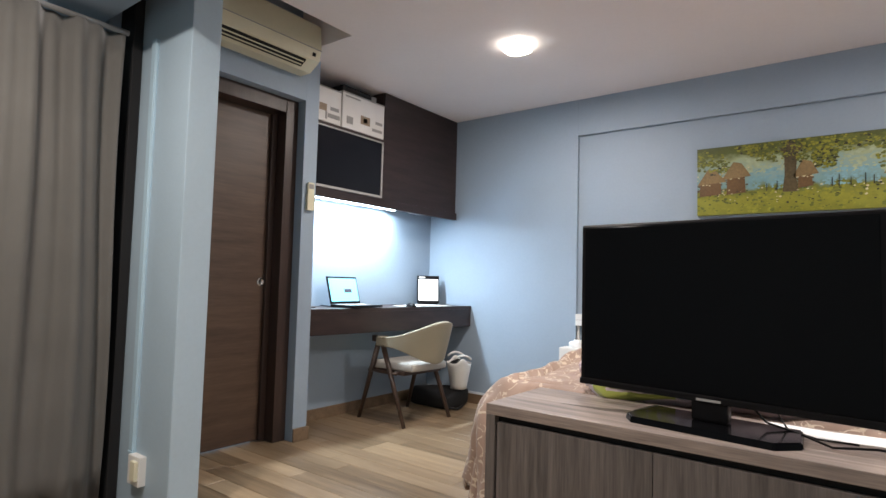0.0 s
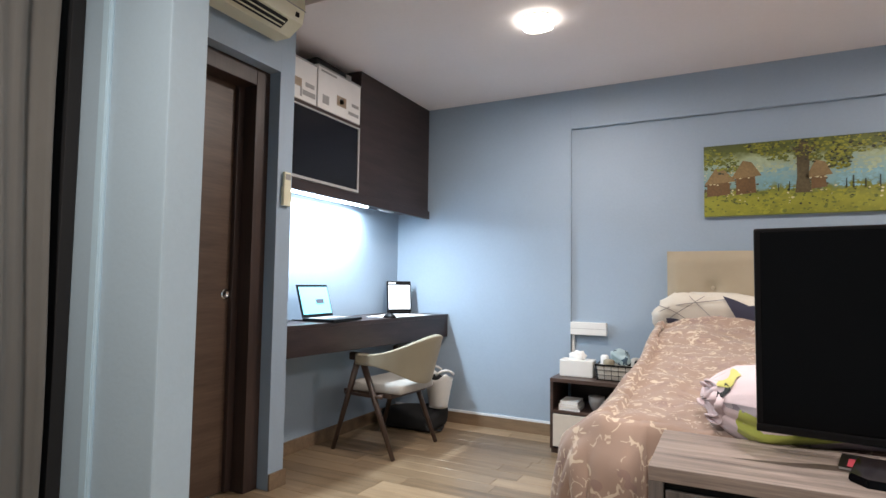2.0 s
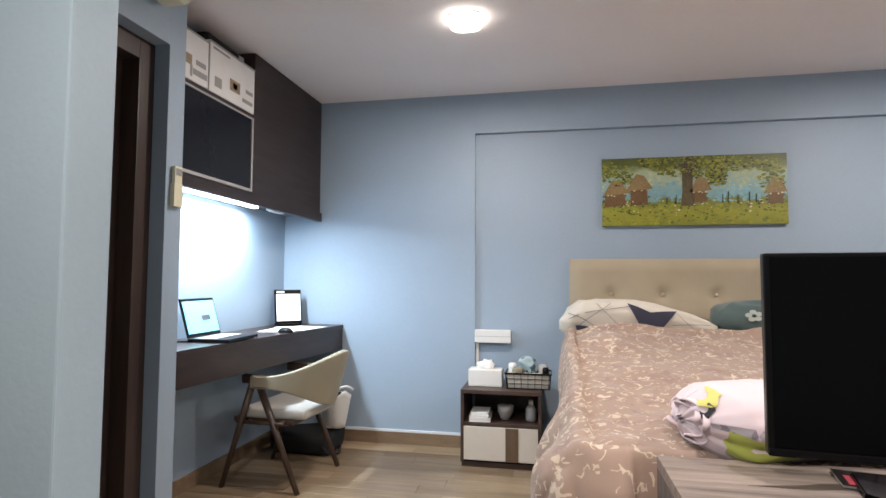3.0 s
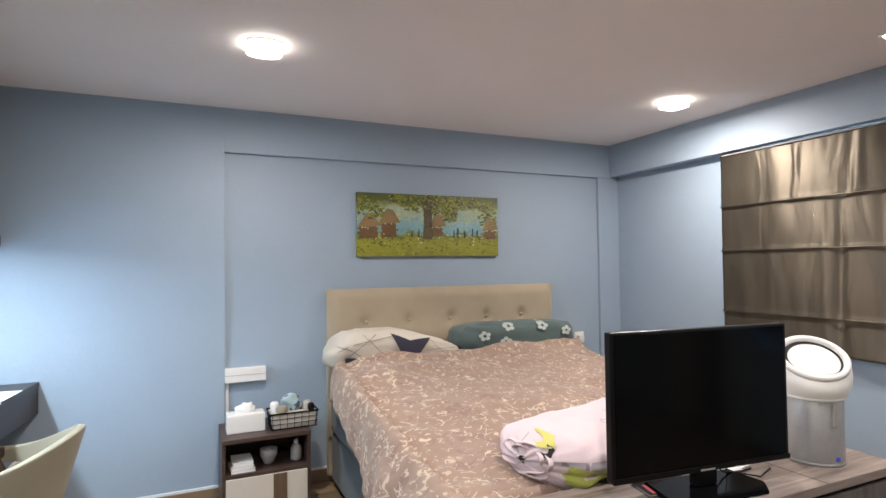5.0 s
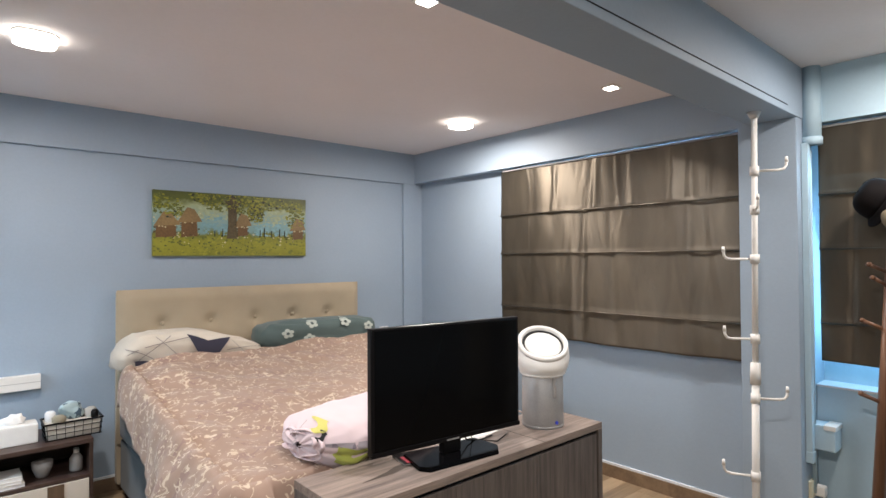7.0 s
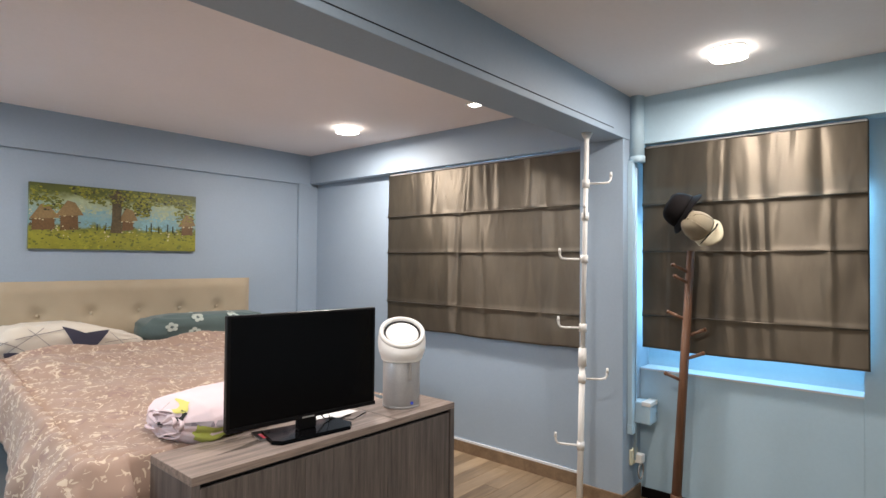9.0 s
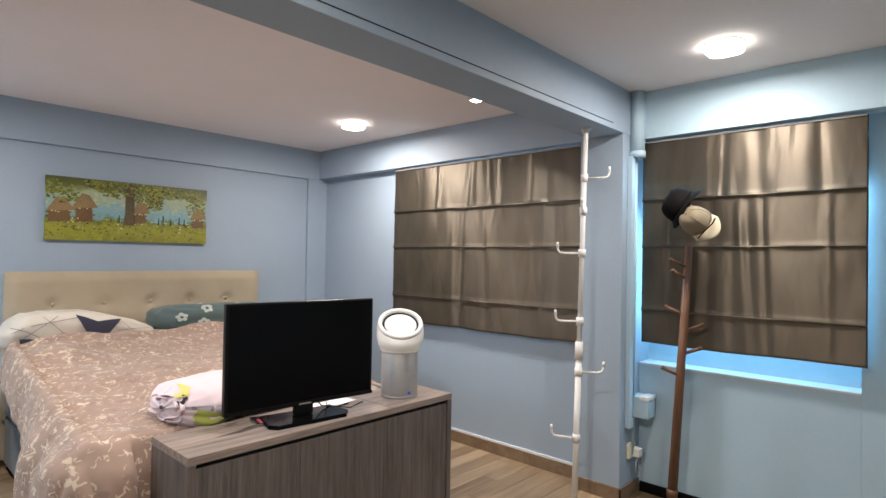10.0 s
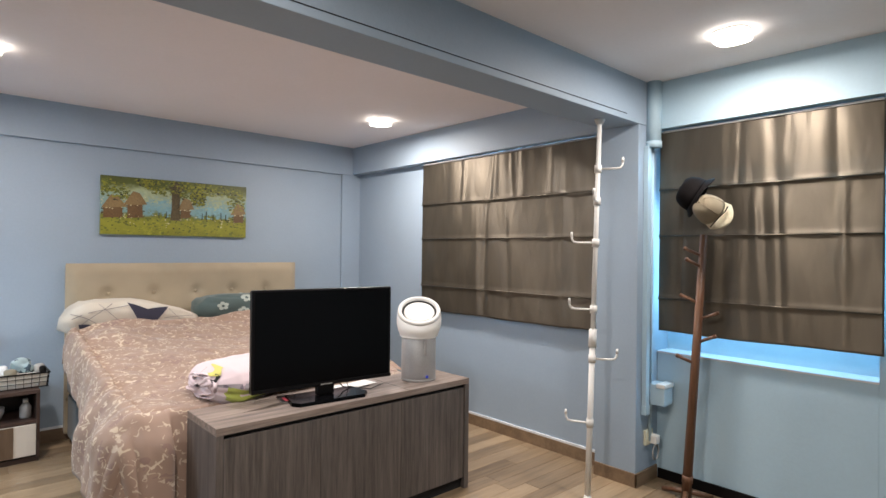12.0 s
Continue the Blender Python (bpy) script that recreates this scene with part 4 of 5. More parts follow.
def cushion(w, d, h, pinch=2.6, bumpy=0.01, seed=0.0, n=36):
    bm = bmesh.new()
    bmesh.ops.create_uvsphere(bm, u_segments=n, v_segments=n // 2, radius=1)
    for v in bm.verts:
        c = v.co.normalized()
        sx = math.copysign(abs(c.x) ** (2 / pinch), c.x)
        sy = math.copysign(abs(c.y) ** (2 / pinch), c.y)
        sz = math.copysign(abs(c.z) ** 0.72, c.z)
        v.co = Vector((sx * w / 2, sy * d / 2, sz * h / 2))
        v.co += Vector(c) * bumpy * noise.noise(Vector(c) * 3.5 + Vector((seed, 0, 0))) * 2
    return bm


def on_pillow(bm_src, outline, place, mat, name, parent, w, d, h, lift=0.003):
    """A patch that hugs the pillow's near side; outline in metres, x across and z up."""
    bm = bmesh.new()
    f = bm.faces.new([bm.verts.new((px, 0, pz)) for px, pz in outline])
    bmesh.ops.triangulate(bm, faces=[f])
    bmesh.ops.subdivide_edges(bm, edges=bm.edges[:], cuts=4, use_grid_fill=True)
    for v in bm.verts:
        px, pz = v.co.x, v.co.z
        r = max(0.0, 1 - abs(2 * px / w) ** 4.5 - abs(2 * pz / h) ** 3.0)
        v.co = Vector((px, -d / 2 * r ** (1 / 4.5) - lift, pz))
    bmesh.ops.translate(bm, verts=bm.verts, vec=place)
    return part(name, bm, mat, parent, "", True)


pl = thing("pillow", 0.575, 5.20, 0.90, "white pillow with grey lines and navy triangles against the headboard", "pillow", turn=1.5)
part("case", cushion(0.88, 0.30, 0.20, 4.5, 0.014, seed=2), PILLOW_WHITE, pl, "", True)
on_pillow(None, [(-0.07, 0.088), (0.055, 0.045), (0.20, 0.085), (0.11, -0.06), (0.01, -0.065)], (0, 0, 0), NAVY, "navy_triangle", pl, 0.88, 0.30, 0.22, 0.012)
on_pillow(None, [(-0.36, -0.03), (-0.27, -0.055), (-0.35, -0.078)], (0, 0, 0), NAVY, "navy_triangle", pl, 0.88, 0.30, 0.22, 0.012)
on_pillow(None, [(-0.17, -0.062), (-0.07, -0.04), (-0.06, -0.075)], (0, 0, 0), NAVY, "navy_triangle", pl, 0.88, 0.30, 0.22, 0.012)
LINE_GREY = layered("grey_line_print", (0.20, 0.18, 0.18), ())
for x0, z0, x1, z1 in ((-0.40, 0.02, -0.05, 0.07), (-0.36, -0.05, -0.16, 0.085), (-0.24, 0.085, -0.10, -0.06), (-0.40, 0.055, -0.22, -0.07), (0.20, 0.07, 0.30, -0.05), (0.17, -0.02, 0.38, 0.03)):
    on_pillow(None, [(x0, z0 - 0.0022), (x1, z1 - 0.0022), (x1, z1 + 0.0022), (x0, z0 + 0.0022)], (0, 0, 0), LINE_GREY, "printed_line", pl, 0.88, 0.30, 0.20, 0.010)
for o_ in pl.children:
    # the filling has slid to one end, the other lies flat
    for v_ in o_.data.vertices:
        k_ = max(0.0, min(1.0, (v_.co.x + 0.02) / 0.44))
        v_.co.z = (v_.co.z + 0.1) * (1 - 0.55 * k_ ** 1.3) - 0.1
        v_.co.z -= 0.05 * max(0.0, (-v_.co.x - 0.30) / 0.14) ** 1.5
bo = thing("bolster", 1.475, 5.20, 0.90, "dark grey-green bolster with white flowers against the headboard", "pillow", turn=-1.5)
part("case", cushion(0.95, 0.26, 0.205, 5.0, seed=7), PILLOW_TEAL, bo, "", True)
for fx, fz in ((-0.29, 0.025), (-0.13, -0.02), (-0.10, 0.082), (0.17, 0.075), (0.37, 0.03)):
    for p in range(5):
        a = 2 * math.pi / 5 * p + fx * 7
        cx, cz = fx + 0.028 * math.cos(a), fz + 0.021 * math.sin(a)
        on_pillow(None, [(cx + 0.019 * math.cos(b * math.pi / 4), cz + 0.013 * math.sin(b * math.pi / 4)) for b in range(8)], (0, 0, 0), FLOWER, "petal", bo, 0.95, 0.26, 0.205, 0.012)

# folded quilt at the foot
qt = thing("folded_quilt", 0.92, 3.60, 0.70, "folded pink and white quilt with lime green edge on the bed", "quilt", turn=12)


def bundle(u, v):
    """A soft folded bundle: rounded layers, pinched and crumpled towards one end."""
    a = 2 * math.pi * v
    x = -0.46 + 0.92 * u
    left = min(1, 9 * u) ** 0.5
    end = min(1, 9 * (1 - u)) ** 0.5
    c, s_ = math.cos(a), math.sin(a)
    crush = (1 - left) * 0.025 * noise.noise((c * 3, s_ * 3, u * 9)) + 0.016 * noise.noise((u * 4.5, c * 1.6, s_ * 1.6)) + 0.007 * noise.noise((u * 16, c * 5, s_ * 5))
    ry = (0.225 + crush) * (0.08 + 0.92 * left) * (0.4 + 0.6 * end)
    rz = (0.105 + crush * 0.6) * (0.12 + 0.88 * left) * (0.5 + 0.5 * end)
    fold = 0.012 * math.exp(-((s_ + 0.25) / 0.10) ** 2) if c < 0 else 0
    return (x + 0.02 * (1 - left) * noise.noise((c * 4, s_ * 4, 2)), math.copysign(abs(c) ** 0.8, c) * (ry - fold * 2), math.copysign(abs(s_) ** 0.85, s_) * rz + 0.01 * noise.noise((u * 3, v * 4, 7)))


part("quilt_body", grid(80, 56, bundle, wrap=True), QUILT, qt, "pink-white puffy cotton", True)


def bundle_patch(u0, u1, v0, v1, lift):
    def shape(u, v):
        uu = u0 + (u1 - u0) * u
        vv = v0 + (v1 - v0) * v + 0.025 * math.sin(u * 5)
        p = Vector(bundle(max(0.02, uu), vv))
        return p + Vector((-0.3, p.y * 1.2, p.z * 4)).normalized() * lift
    return grid(18, 14, shape)


for name_, rect, m_ in (("lime_edge", (0.06, 0.34, 0.485, 0.60), QUILT_GREEN), ("grey_lining", (0.03, 0.70, 0.455, 0.487), QUILT_GREY), ("yellow_patch", (0.03, 0.09, 0.27, 0.33), QUILT_YELLOW), ("black_patch", (0.02, 0.05, 0.35, 0.40), BLACK_MATT)):
    part(name_, bundle_patch(*rect, 0.004), m_, qt, "", True)
# ruffled layers at the open end
for k in range(2):
    def ruffle(u, v, k=k):
        a = radians(20 + 320 * v)
        r = 0.118 - 0.026 * k
        wob = 1 + 0.10 * math.sin(v * 31 + k * 2) + 0.08 * noise.noise((v * 6, k, 0))
        return (-0.428 - 0.008 * k - 0.020 * u + 0.012 * math.sin(v * 23 + k), r * wob * math.cos(a) * 1.05, r * 0.52 * wob * math.sin(a))
    part("ruffle", grid(3, 48, ruffle), QUILT, qt, "", True).modifiers.new("thick", "SOLIDIFY").thickness = 0.006

# ---- nightstand ----
ns = thing("nightstand", -0.22, 5.262, 0, "dark wooden nightstand with an open shelf and a cream drawer", "nightstand")
part("top", box(-0.24, -0.20, 0.435, 0.24, 0.20, 0.458, 0.002), NIGHT_WOOD, ns)
part("side_panel", box(-0.24, -0.195, 0.03, -0.222, 0.20, 0.435, 0.001), NIGHT_WOOD, ns)
part("side_panel", box(0.222, -0.195, 0.03, 0.24, 0.20, 0.435, 0.001), NIGHT_WOOD, ns)
part("shelf", box(-0.222, -0.19, 0.245, 0.222, 0.20, 0.262), NIGHT_WOOD, ns)
part("back_panel", box(-0.222, 0.188, 0.03, 0.222, 0.20, 0.435), NIGHT_WOOD, ns)
part("plinth", box(-0.235, -0.18, 0.0, 0.235, 0.19, 0.03), NIGHT_WOOD, ns)
dr = part("drawer", box(-0.220, -0.200, 0.045, 0.220, -0.182, 0.240, 0.002), DRAWER_CREAM, ns, "cream drawer front")
part("drawer_strip", box(0.03, -0.204, 0.045, 0.105, -0.2, 0.240, 0.001), BRONZE, dr, "brown wood strip")
for k, (x0, x1, h, m) in enumerate(((-0.19, -0.06, 0.018, PAPER), (-0.185, -0.065, 0.016, DRAWER_CREAM), (-0.18, -0.07, 0.02, PAPER))):
    z0 = 0.263 + (0, 0.0185, 0.035)[k]
    bk_ = thing("book", -0.225 + (x0 + x1) / 2, 5.17, z0, "closed pale paperback in a small stack on the nightstand shelf", "book", "books in the nightstand", (2, -3, 1)[k])
    part("pages", box((x0 - x1) / 2 + 0.002, -0.078, 0.0015, (x1 - x0) / 2 - 0.002, 0.08, h - 0.0015), PAPER, bk_)
    for zz in (0, h - 0.0015):
        part("cover", box((x0 - x1) / 2, -0.08, zz, (x1 - x0) / 2, 0.08, zz + 0.0015), m, bk_)
bw = thing("bowl", -0.20, 5.19, 0.263, "small white bowl on the nightstand shelf, greyed for the shade in there", "bowl")
# grey instead of white porcelain: the dark shelf's shade is in the colour
part("body", lathe(((0.022, 0), (0.028, 0.004), (0.047, 0.05), (0.05, 0.085), (0.046, 0.085), (0.043, 0.05), (0.0, 0.01)), 24), SILVER, bw, "", True)
bt = thing("bottle", -0.045, 5.18, 0.263, "small clear plastic bottle with a white cap on the shelf", "bottle")
part("body", lathe(((0.028, 0), (0.032, 0.01), (0.032, 0.07), (0.014, 0.10), (0.0, 0.10)), 20), SILVER, bt, "", True)
part("cap", lathe(((0.014, 0.10), (0.014, 0.125), (0.0, 0.125)), 16), WHITE, bt, "white cap", True)
tbx = thing("tissue_box", -0.325, 5.23, 0.458, "white tissue box with a tissue pulled out on the nightstand", "tissue box")
part("box", box(-0.105, -0.06, 0, 0.105, 0.06, 0.105, 0.008), WHITE, tbx)
bm = bmesh.new()
bmesh.ops.create_icosphere(bm, subdivisions=3, radius=0.055)
for v in bm.verts:
    v.co *= 1 + 0.45 * noise.noise(v.co * 34)
    v.co = Vector((v.co.x * 1.0, v.co.y * 0.5, v.co.z * 0.7 + 0.12))
part("tissue", bm, PAPER, tbx, "crumpled white tissue", True)
wb = thing("wire_basket", -0.06, 5.22, 0.458, "black wire basket lined with cream cloth, full of small things", "basket")
bm = box(-0.127, -0.079, 0.004, 0.127, 0.079, 0.088, 0.006)
for v in bm.verts:
    v.co.x *= 1 + 1.2 * (v.co.z - 0.05)
    v.co.y *= 1 + 1.2 * (v.co.z - 0.05)
part("liner", bm, layered("cream_liner", (0.60, 0.56, 0.49), ()), wb, "cream cloth liner", True)
bm = bmesh.new()
for k in range(7):
    x_ = -0.12 + 0.04 * k
    rod((x_, -0.082, 0.0), (x_ * 1.06, -0.090, 0.092), 0.0016, None, 6, bm=bm)
    rod((x_, 0.078, 0.0), (x_ * 1.06, 0.084, 0.092), 0.0022, None, 6, bm=bm)
for k in range(5):
    y_ = -0.07 + 0.035 * k
    rod((-0.128, y_, 0.0), (-0.136, y_ * 1.06, 0.092), 0.0022, None, 6, bm=bm)
    rod((0.128, y_, 0.0), (0.136, y_ * 1.06, 0.092), 0.0022, None, 6, bm=bm)
for z_, r_ in ((0.003, 0.0025), (0.032, 0.002), (0.062, 0.002), (0.092, 0.005)):
    g_ = 1 + 0.06 * z_ / 0.09
    c_ = [(-0.13 * g_, -0.08 * g_, z_), (0.13 * g_, -0.08 * g_, z_), (0.13 * g_, 0.08 * g_, z_), (-0.13 * g_, 0.08 * g_, z_)]
    for a_, b_ in zip(c_, c_[1:] + c_[:1]):
        rod(a_, b_, r_, None, 6, bm=bm)
part("wire_mesh", bm, BLACK, wb, "black wire frame")
for k, (px, py, h, m, w_) in enumerate(((-0.10, 0.02, 0.05, PORCELAIN, 0.026), (-0.065, -0.03, 0.03, CHAIR_CLOTH, 0.034), (0.09, 0.0, 0.045, SEAT_CLOTH, 0.03), (0.055, 0.03, 0.03, BLACK, 0.03), (0.105, -0.035, 0.035, BLACK, 0.02))):
    it = thing("small_jar", -0.06 + px, 5.22 + py, 0.542, "small toiletry jar standing in the wire basket", "jar", "things in the basket")
    part("body", lathe(((w_ * 0.8, 0), (w_, 0.006), (w_, h), (w_ * 0.6, h + 0.01), (0, h + 0.01)), 18), m, it, "", True)
pk = thing("plastic_pouch", -0.055, 5.23, 0.545, "crumpled blue and white plastic pouch in the basket", "pouch")
bm = bmesh.new()
bmesh.ops.create_icosphere(bm, subdivisions=3, radius=0.05)
for v in bm.verts:
    v.co *= 1 + 0.6 * noise.noise(v.co * 26)
    v.co = Vector((v.co.x * 1.2, v.co.y * 0.6, v.co.z * 0.95 + 0.05))
part("foil", bm, layered("pouch_foil", (0.40, 0.52, 0.55), (((0.06, 0.10, 0.14), 20, 1.0, 0.06, 9, 0.5),), rough=0.3), pk, "", True)

s2 = thing("wall_socket", 2.27, NORTH + 0.03, 0.76, "small white socket on the wall beside the bed", "socket")
part("plate", box(-0.045, -0.012, 0, 0.045, 0, 0.09, 0.004), WHITE, s2)
part("plug", box(-0.03, -0.05, 0.02, 0.02, -0.012, 0.065, 0.006), WHITE, s2, "white plug")
so = thing("wall_socket", -0.425, NORTH + 0.03, 0.70, "long white socket box on the wall with a cable run", "socket")
part("box", box(0.0, -0.045, 0, 0.24, 0, 0.085, 0.005), WHITE, so)
part("lid_seam", box(0.0, -0.0465, 0.042, 0.24, -0.045, 0.044), PRINT_GREY, so)
part("cable_duct", box(0.004, -0.016, -0.235, 0.022, 0, 0.0, 0.002), WHITE, so)


# ---- low cabinet with the television ----
cn = thing("console_cabinet", 1.0975, 3.1675, 0, "grey-brown wood grain cabinet standing at the foot of the bed", "cabinet")
CX, CY = 0.7275, 0.1775
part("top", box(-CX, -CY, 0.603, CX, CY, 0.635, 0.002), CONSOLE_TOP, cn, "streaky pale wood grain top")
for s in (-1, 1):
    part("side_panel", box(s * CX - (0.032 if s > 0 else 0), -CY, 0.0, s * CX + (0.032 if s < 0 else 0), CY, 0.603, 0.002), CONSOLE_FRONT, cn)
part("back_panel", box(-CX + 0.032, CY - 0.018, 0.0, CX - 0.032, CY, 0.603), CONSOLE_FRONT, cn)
part("plinth", box(-CX + 0.032, -CY + 0.03, 0.0, CX - 0.032, -CY + 0.05, 0.06), BLACK_MATT, cn)
# matt black strip that paints the shade in the gap over the doors
part("top_rail", box(-CX + 0.032, -CY + 0.022, 0.575, CX - 0.032, -CY + 0.04, 0.603), BLACK_MATT, cn, "dark shadow gap over the doors")
edges_ = (-CX + 0.034, -0.24, 0.235, CX - 0.034)
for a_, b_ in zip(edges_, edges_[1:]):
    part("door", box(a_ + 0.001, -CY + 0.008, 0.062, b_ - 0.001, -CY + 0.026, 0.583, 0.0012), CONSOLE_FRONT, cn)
seam = part("top_seam", box(0.28, -CY - 0.0006, 0.6352, 0.2825, CY - 0.02, 0.6356), BLACK_MATT, cn)

tv = thing("television", 0.96, 3.135, 0.635, "black flat television on a slab foot on the cabinet", "television", turn=-6)
part("casing", box(-0.37, -0.004, 0.066, 0.37, 0.030, 0.545, 0.006), BLACK, tv, "glossy black casing")
part("rear_bulge", box(-0.28, 0.030, 0.12, 0.28, 0.058, 0.42, 0.012), BLACK, tv)
part("screen", box(-0.356, -0.0065, 0.086, 0.356, -0.0035, 0.535, 0.001), SCREEN, tv, "dark glass screen")
part("lower_bezel", box(-0.37, -0.010, 0.066, 0.37, -0.004, 0.084, 0.003), BLACK, tv)
part("logo_bar", box(-0.03, -0.0115, 0.070, 0.03, -0.010, 0.076), PRINT_GREY, tv)
part("neck", box(-0.045, -0.005, 0.018, 0.045, 0.030, 0.085, 0.006), BLACK, tv)
bm = bmesh.new()
ring = [(-0.175, 0.10), (-0.20, -0.06), (-0.17, -0.098), (0.17, -0.098), (0.215, -0.04), (0.19, 0.10)]
lo_ = [bm.verts.new((a_, b_, 0)) for a_, b_ in ring]
hi_ = [bm.verts.new((a_ * 0.985, b_ * 0.97, 0.017)) for a_, b_ in ring]
for k in range(6):
    bm.faces.new((lo_[k], lo_[(k + 1) % 6], hi_[(k + 1) % 6], hi_[k]))
bm.faces.new(lo_[::-1]), bm.faces.new(hi_)
bmesh.ops.bevel(bm, geom=bm.edges[:], offset=0.003, segments=2, affect="EDGES")
part("foot", bm, SCREEN, tv, "glossy black slab foot")
bm = tube([(0.12, 0.04, 0.10), (0.16, 0.07, 0.02), (0.26, 0.02, 0.005), (0.34, 0.05, 0.012), (0.38, 0.09, 0.004)], 0.003, 8)
part("cable", bm, BLACK, tv, "thin black cable", True)
bm = tube([(0.05, 0.05, 0.10), (0.12, 0.05, 0.03), (0.22, 0.075, 0.006), (0.30, 0.10, 0.004)], 0.003, 8)
part("cable", bm, BLACK, tv, "thin black cable", True)
mg = thing("magazine", 0.86, 3.21, 0.636, "glossy magazine with a red and grey cover lying behind the television", "magazine", turn=-12)
part("pages", box(-0.10, -0.055, 0, 0.10, 0.065, 0.006, 0.001), PRINT_GREY, mg)
part("cover", box(-0.101, -0.056, 0.0061, 0.101, 0.066, 0.007), BLACK, mg, "dark printed cover")
part("red_print", box(-0.085, -0.05, 0.0071, 0.075, 0.02, 0.0078), RED_PRINT, mg, "red printed picture")
# a long dark figure in the grain of the top
grain = bmesh.new()
rim_ = ((-0.56, -0.02), (-0.44, 0.005), (-0.38, 0.03), (-0.26, 0.045), (-0.12, 0.05), (0.02, 0.06), (0.02, 0.025), (-0.16, 0.01), (-0.22, -0.012), (-0.36, -0.008), (-0.42, -0.022))
lo_ = [grain.verts.new((a_, b_, 0.6351)) for a_, b_ in rim_]
hi_ = [grain.verts.new((a_, b_, 0.6354)) for a_, b_ in rim_]
for k in range(len(rim_)):
    grain.faces.new((lo_[k], lo_[k - 1], hi_[k - 1], hi_[k]))
grain.faces.new(lo_), grain.faces.new(hi_[::-1])
part("dark_grain", grain, wood("dark_grain_wood", (0.03, 0.022, 0.017), (0.10, 0.072, 0.055), 0.42, "X", 22, 6), cn, "dark brown streak in the grain")
# papers behind the television
for k, (px, py, rz) in enumerate(((1.25, 3.27, 10), (1.15, 3.26, -5))):
    pp = thing("paper_sheet", px, py, 0.636 + 0.002 * k, "loose white paper on the cabinet top", "paper", "papers on the cabinet", rz)
    part("sheet", box(-0.085, -0.05, 0, 0.085, 0.05, 0.0014), PAPER, pp)

# ---- air purifier fan ----
fan = thing("air_purifier", 1.585, 3.165, 0.635, "white and silver air purifier fan with a tilted round head", "air purifier", turn=-38)
part("base", lathe(((0.096, 0), (0.099, 0.004), (0.099, 0.262), (0.094, 0.268), (0.0, 0.268)), 48), FAN_GREY, fan, "silver perforated cylinder", True)
part("foot_ring", lathe(((0.1, 0.0), (0.1005, 0.010), (0.0995, 0.012), (0.0, 0.012)), 48), FAN_GREY, fan, "", True)
TILT = Matrix.Translation((0, 0, 0.372)) @ Matrix.Rotation(radians(34), 4, "X")


def head_shell(u, v):
    a = 2 * math.pi * u
    low = Vector((0.108 * math.cos(a), 0.108 * math.sin(a), 0.252))
    rim = TILT @ Vector((0.124 * math.cos(a), 0.124 * math.sin(a), 0.018))
    p = low.lerp(rim, v)
    bulge = 1 + 0.10 * math.sin(v * math.pi)
    return (p.x * bulge, p.y * bulge, p.z)


part("head_shell", grid(48, 12, head_shell, wrap=True), WHITE, fan, "white rounded head", True)
part("collar", lathe(((0.098, 0.240), (0.110, 0.252), (0.096, 0.259)), 48), WHITE, fan, "", True)
bm = bmesh.new()
pts = [(0.124, 0.018), (0.122, 0.032), (0.112, 0.037), (0.102, 0.030), (0.098, 0.012), (0.098, -0.02)]
own_ = lathe(pts[::-1], 48)
bmesh.ops.transform(own_, matrix=TILT, verts=own_.verts)
part("rim", own_, WHITE, fan, "white air rim", True)
own_ = lathe(((0.0, 0.016), (0.0985, 0.016), (0.0995, 0.0195), (0.0, 0.0195)), 48)
bmesh.ops.transform(own_, matrix=TILT, verts=own_.verts)
part("gap", own_, BLACK_MATT, fan, "dark gap round the disc")
own_ = lathe(((0.088, 0.0198), (0.087, 0.024), (0.070, 0.027), (0.035, 0.029), (0.0, 0.030)), 40)
bmesh.ops.transform(own_, matrix=TILT @ Matrix.Translation((0, -0.009, 0.0)), verts=own_.verts)
part("disc", own_, WHITE, fan, "white domed disc", True)
part("handle_slot", box(0.028, -0.1025, 0.150, 0.042, -0.088, 0.242, 0.003), PRINT_GREY, fan, "dark grey slot")
bm = lathe(((0.008, 0), (0.008, 0.004), (0.0, 0.004)), 20)
bmesh.ops.transform(bm, matrix=pose(0.045, -0.0890, 0.030, 90, 0, 27), verts=bm.verts)
part("display", bm, LED_BLUE, fan, "small lit blue display")


# ---- windows and blinds ----
def window(name, y0, y1, z0, z1, x):
    w = tagged(new(name), "white framed window behind a drawn blind", "window", kind="structure")
    for a in ((y0, z0, y1, z0 + 0.05), (y0, z1 - 0.05, y1, z1), (y0, z0 + 0.05, y0 + 0.05, z1 - 0.05), (y1 - 0.05, z0 + 0.05, y1, z1 - 0.05), ((y0 + y1) / 2 - 0.025, z0 + 0.05, (y0 + y1) / 2 + 0.025, z1 - 0.05)):
        part("window_frame", box(x - 0.02, a[0], a[1], x + 0.02, a[2], a[3], 0.003), WHITE, w)
    for a, b_ in ((y0 + 0.05, (y0 + y1) / 2 - 0.025), ((y0 + y1) / 2 + 0.025, y1 - 0.05)):
        p = part("pane", box(x - 0.003, a, z0 + 0.05, x + 0.003, b_, z1 - 0.05), GLASS, w)
        p.visible_shadow = False


window("window_1", 2.62, 4.30, 1.015, 2.14, 3.00)
window("window_2", 1.25, 2.345, 0.96, 2.14, 3.02)


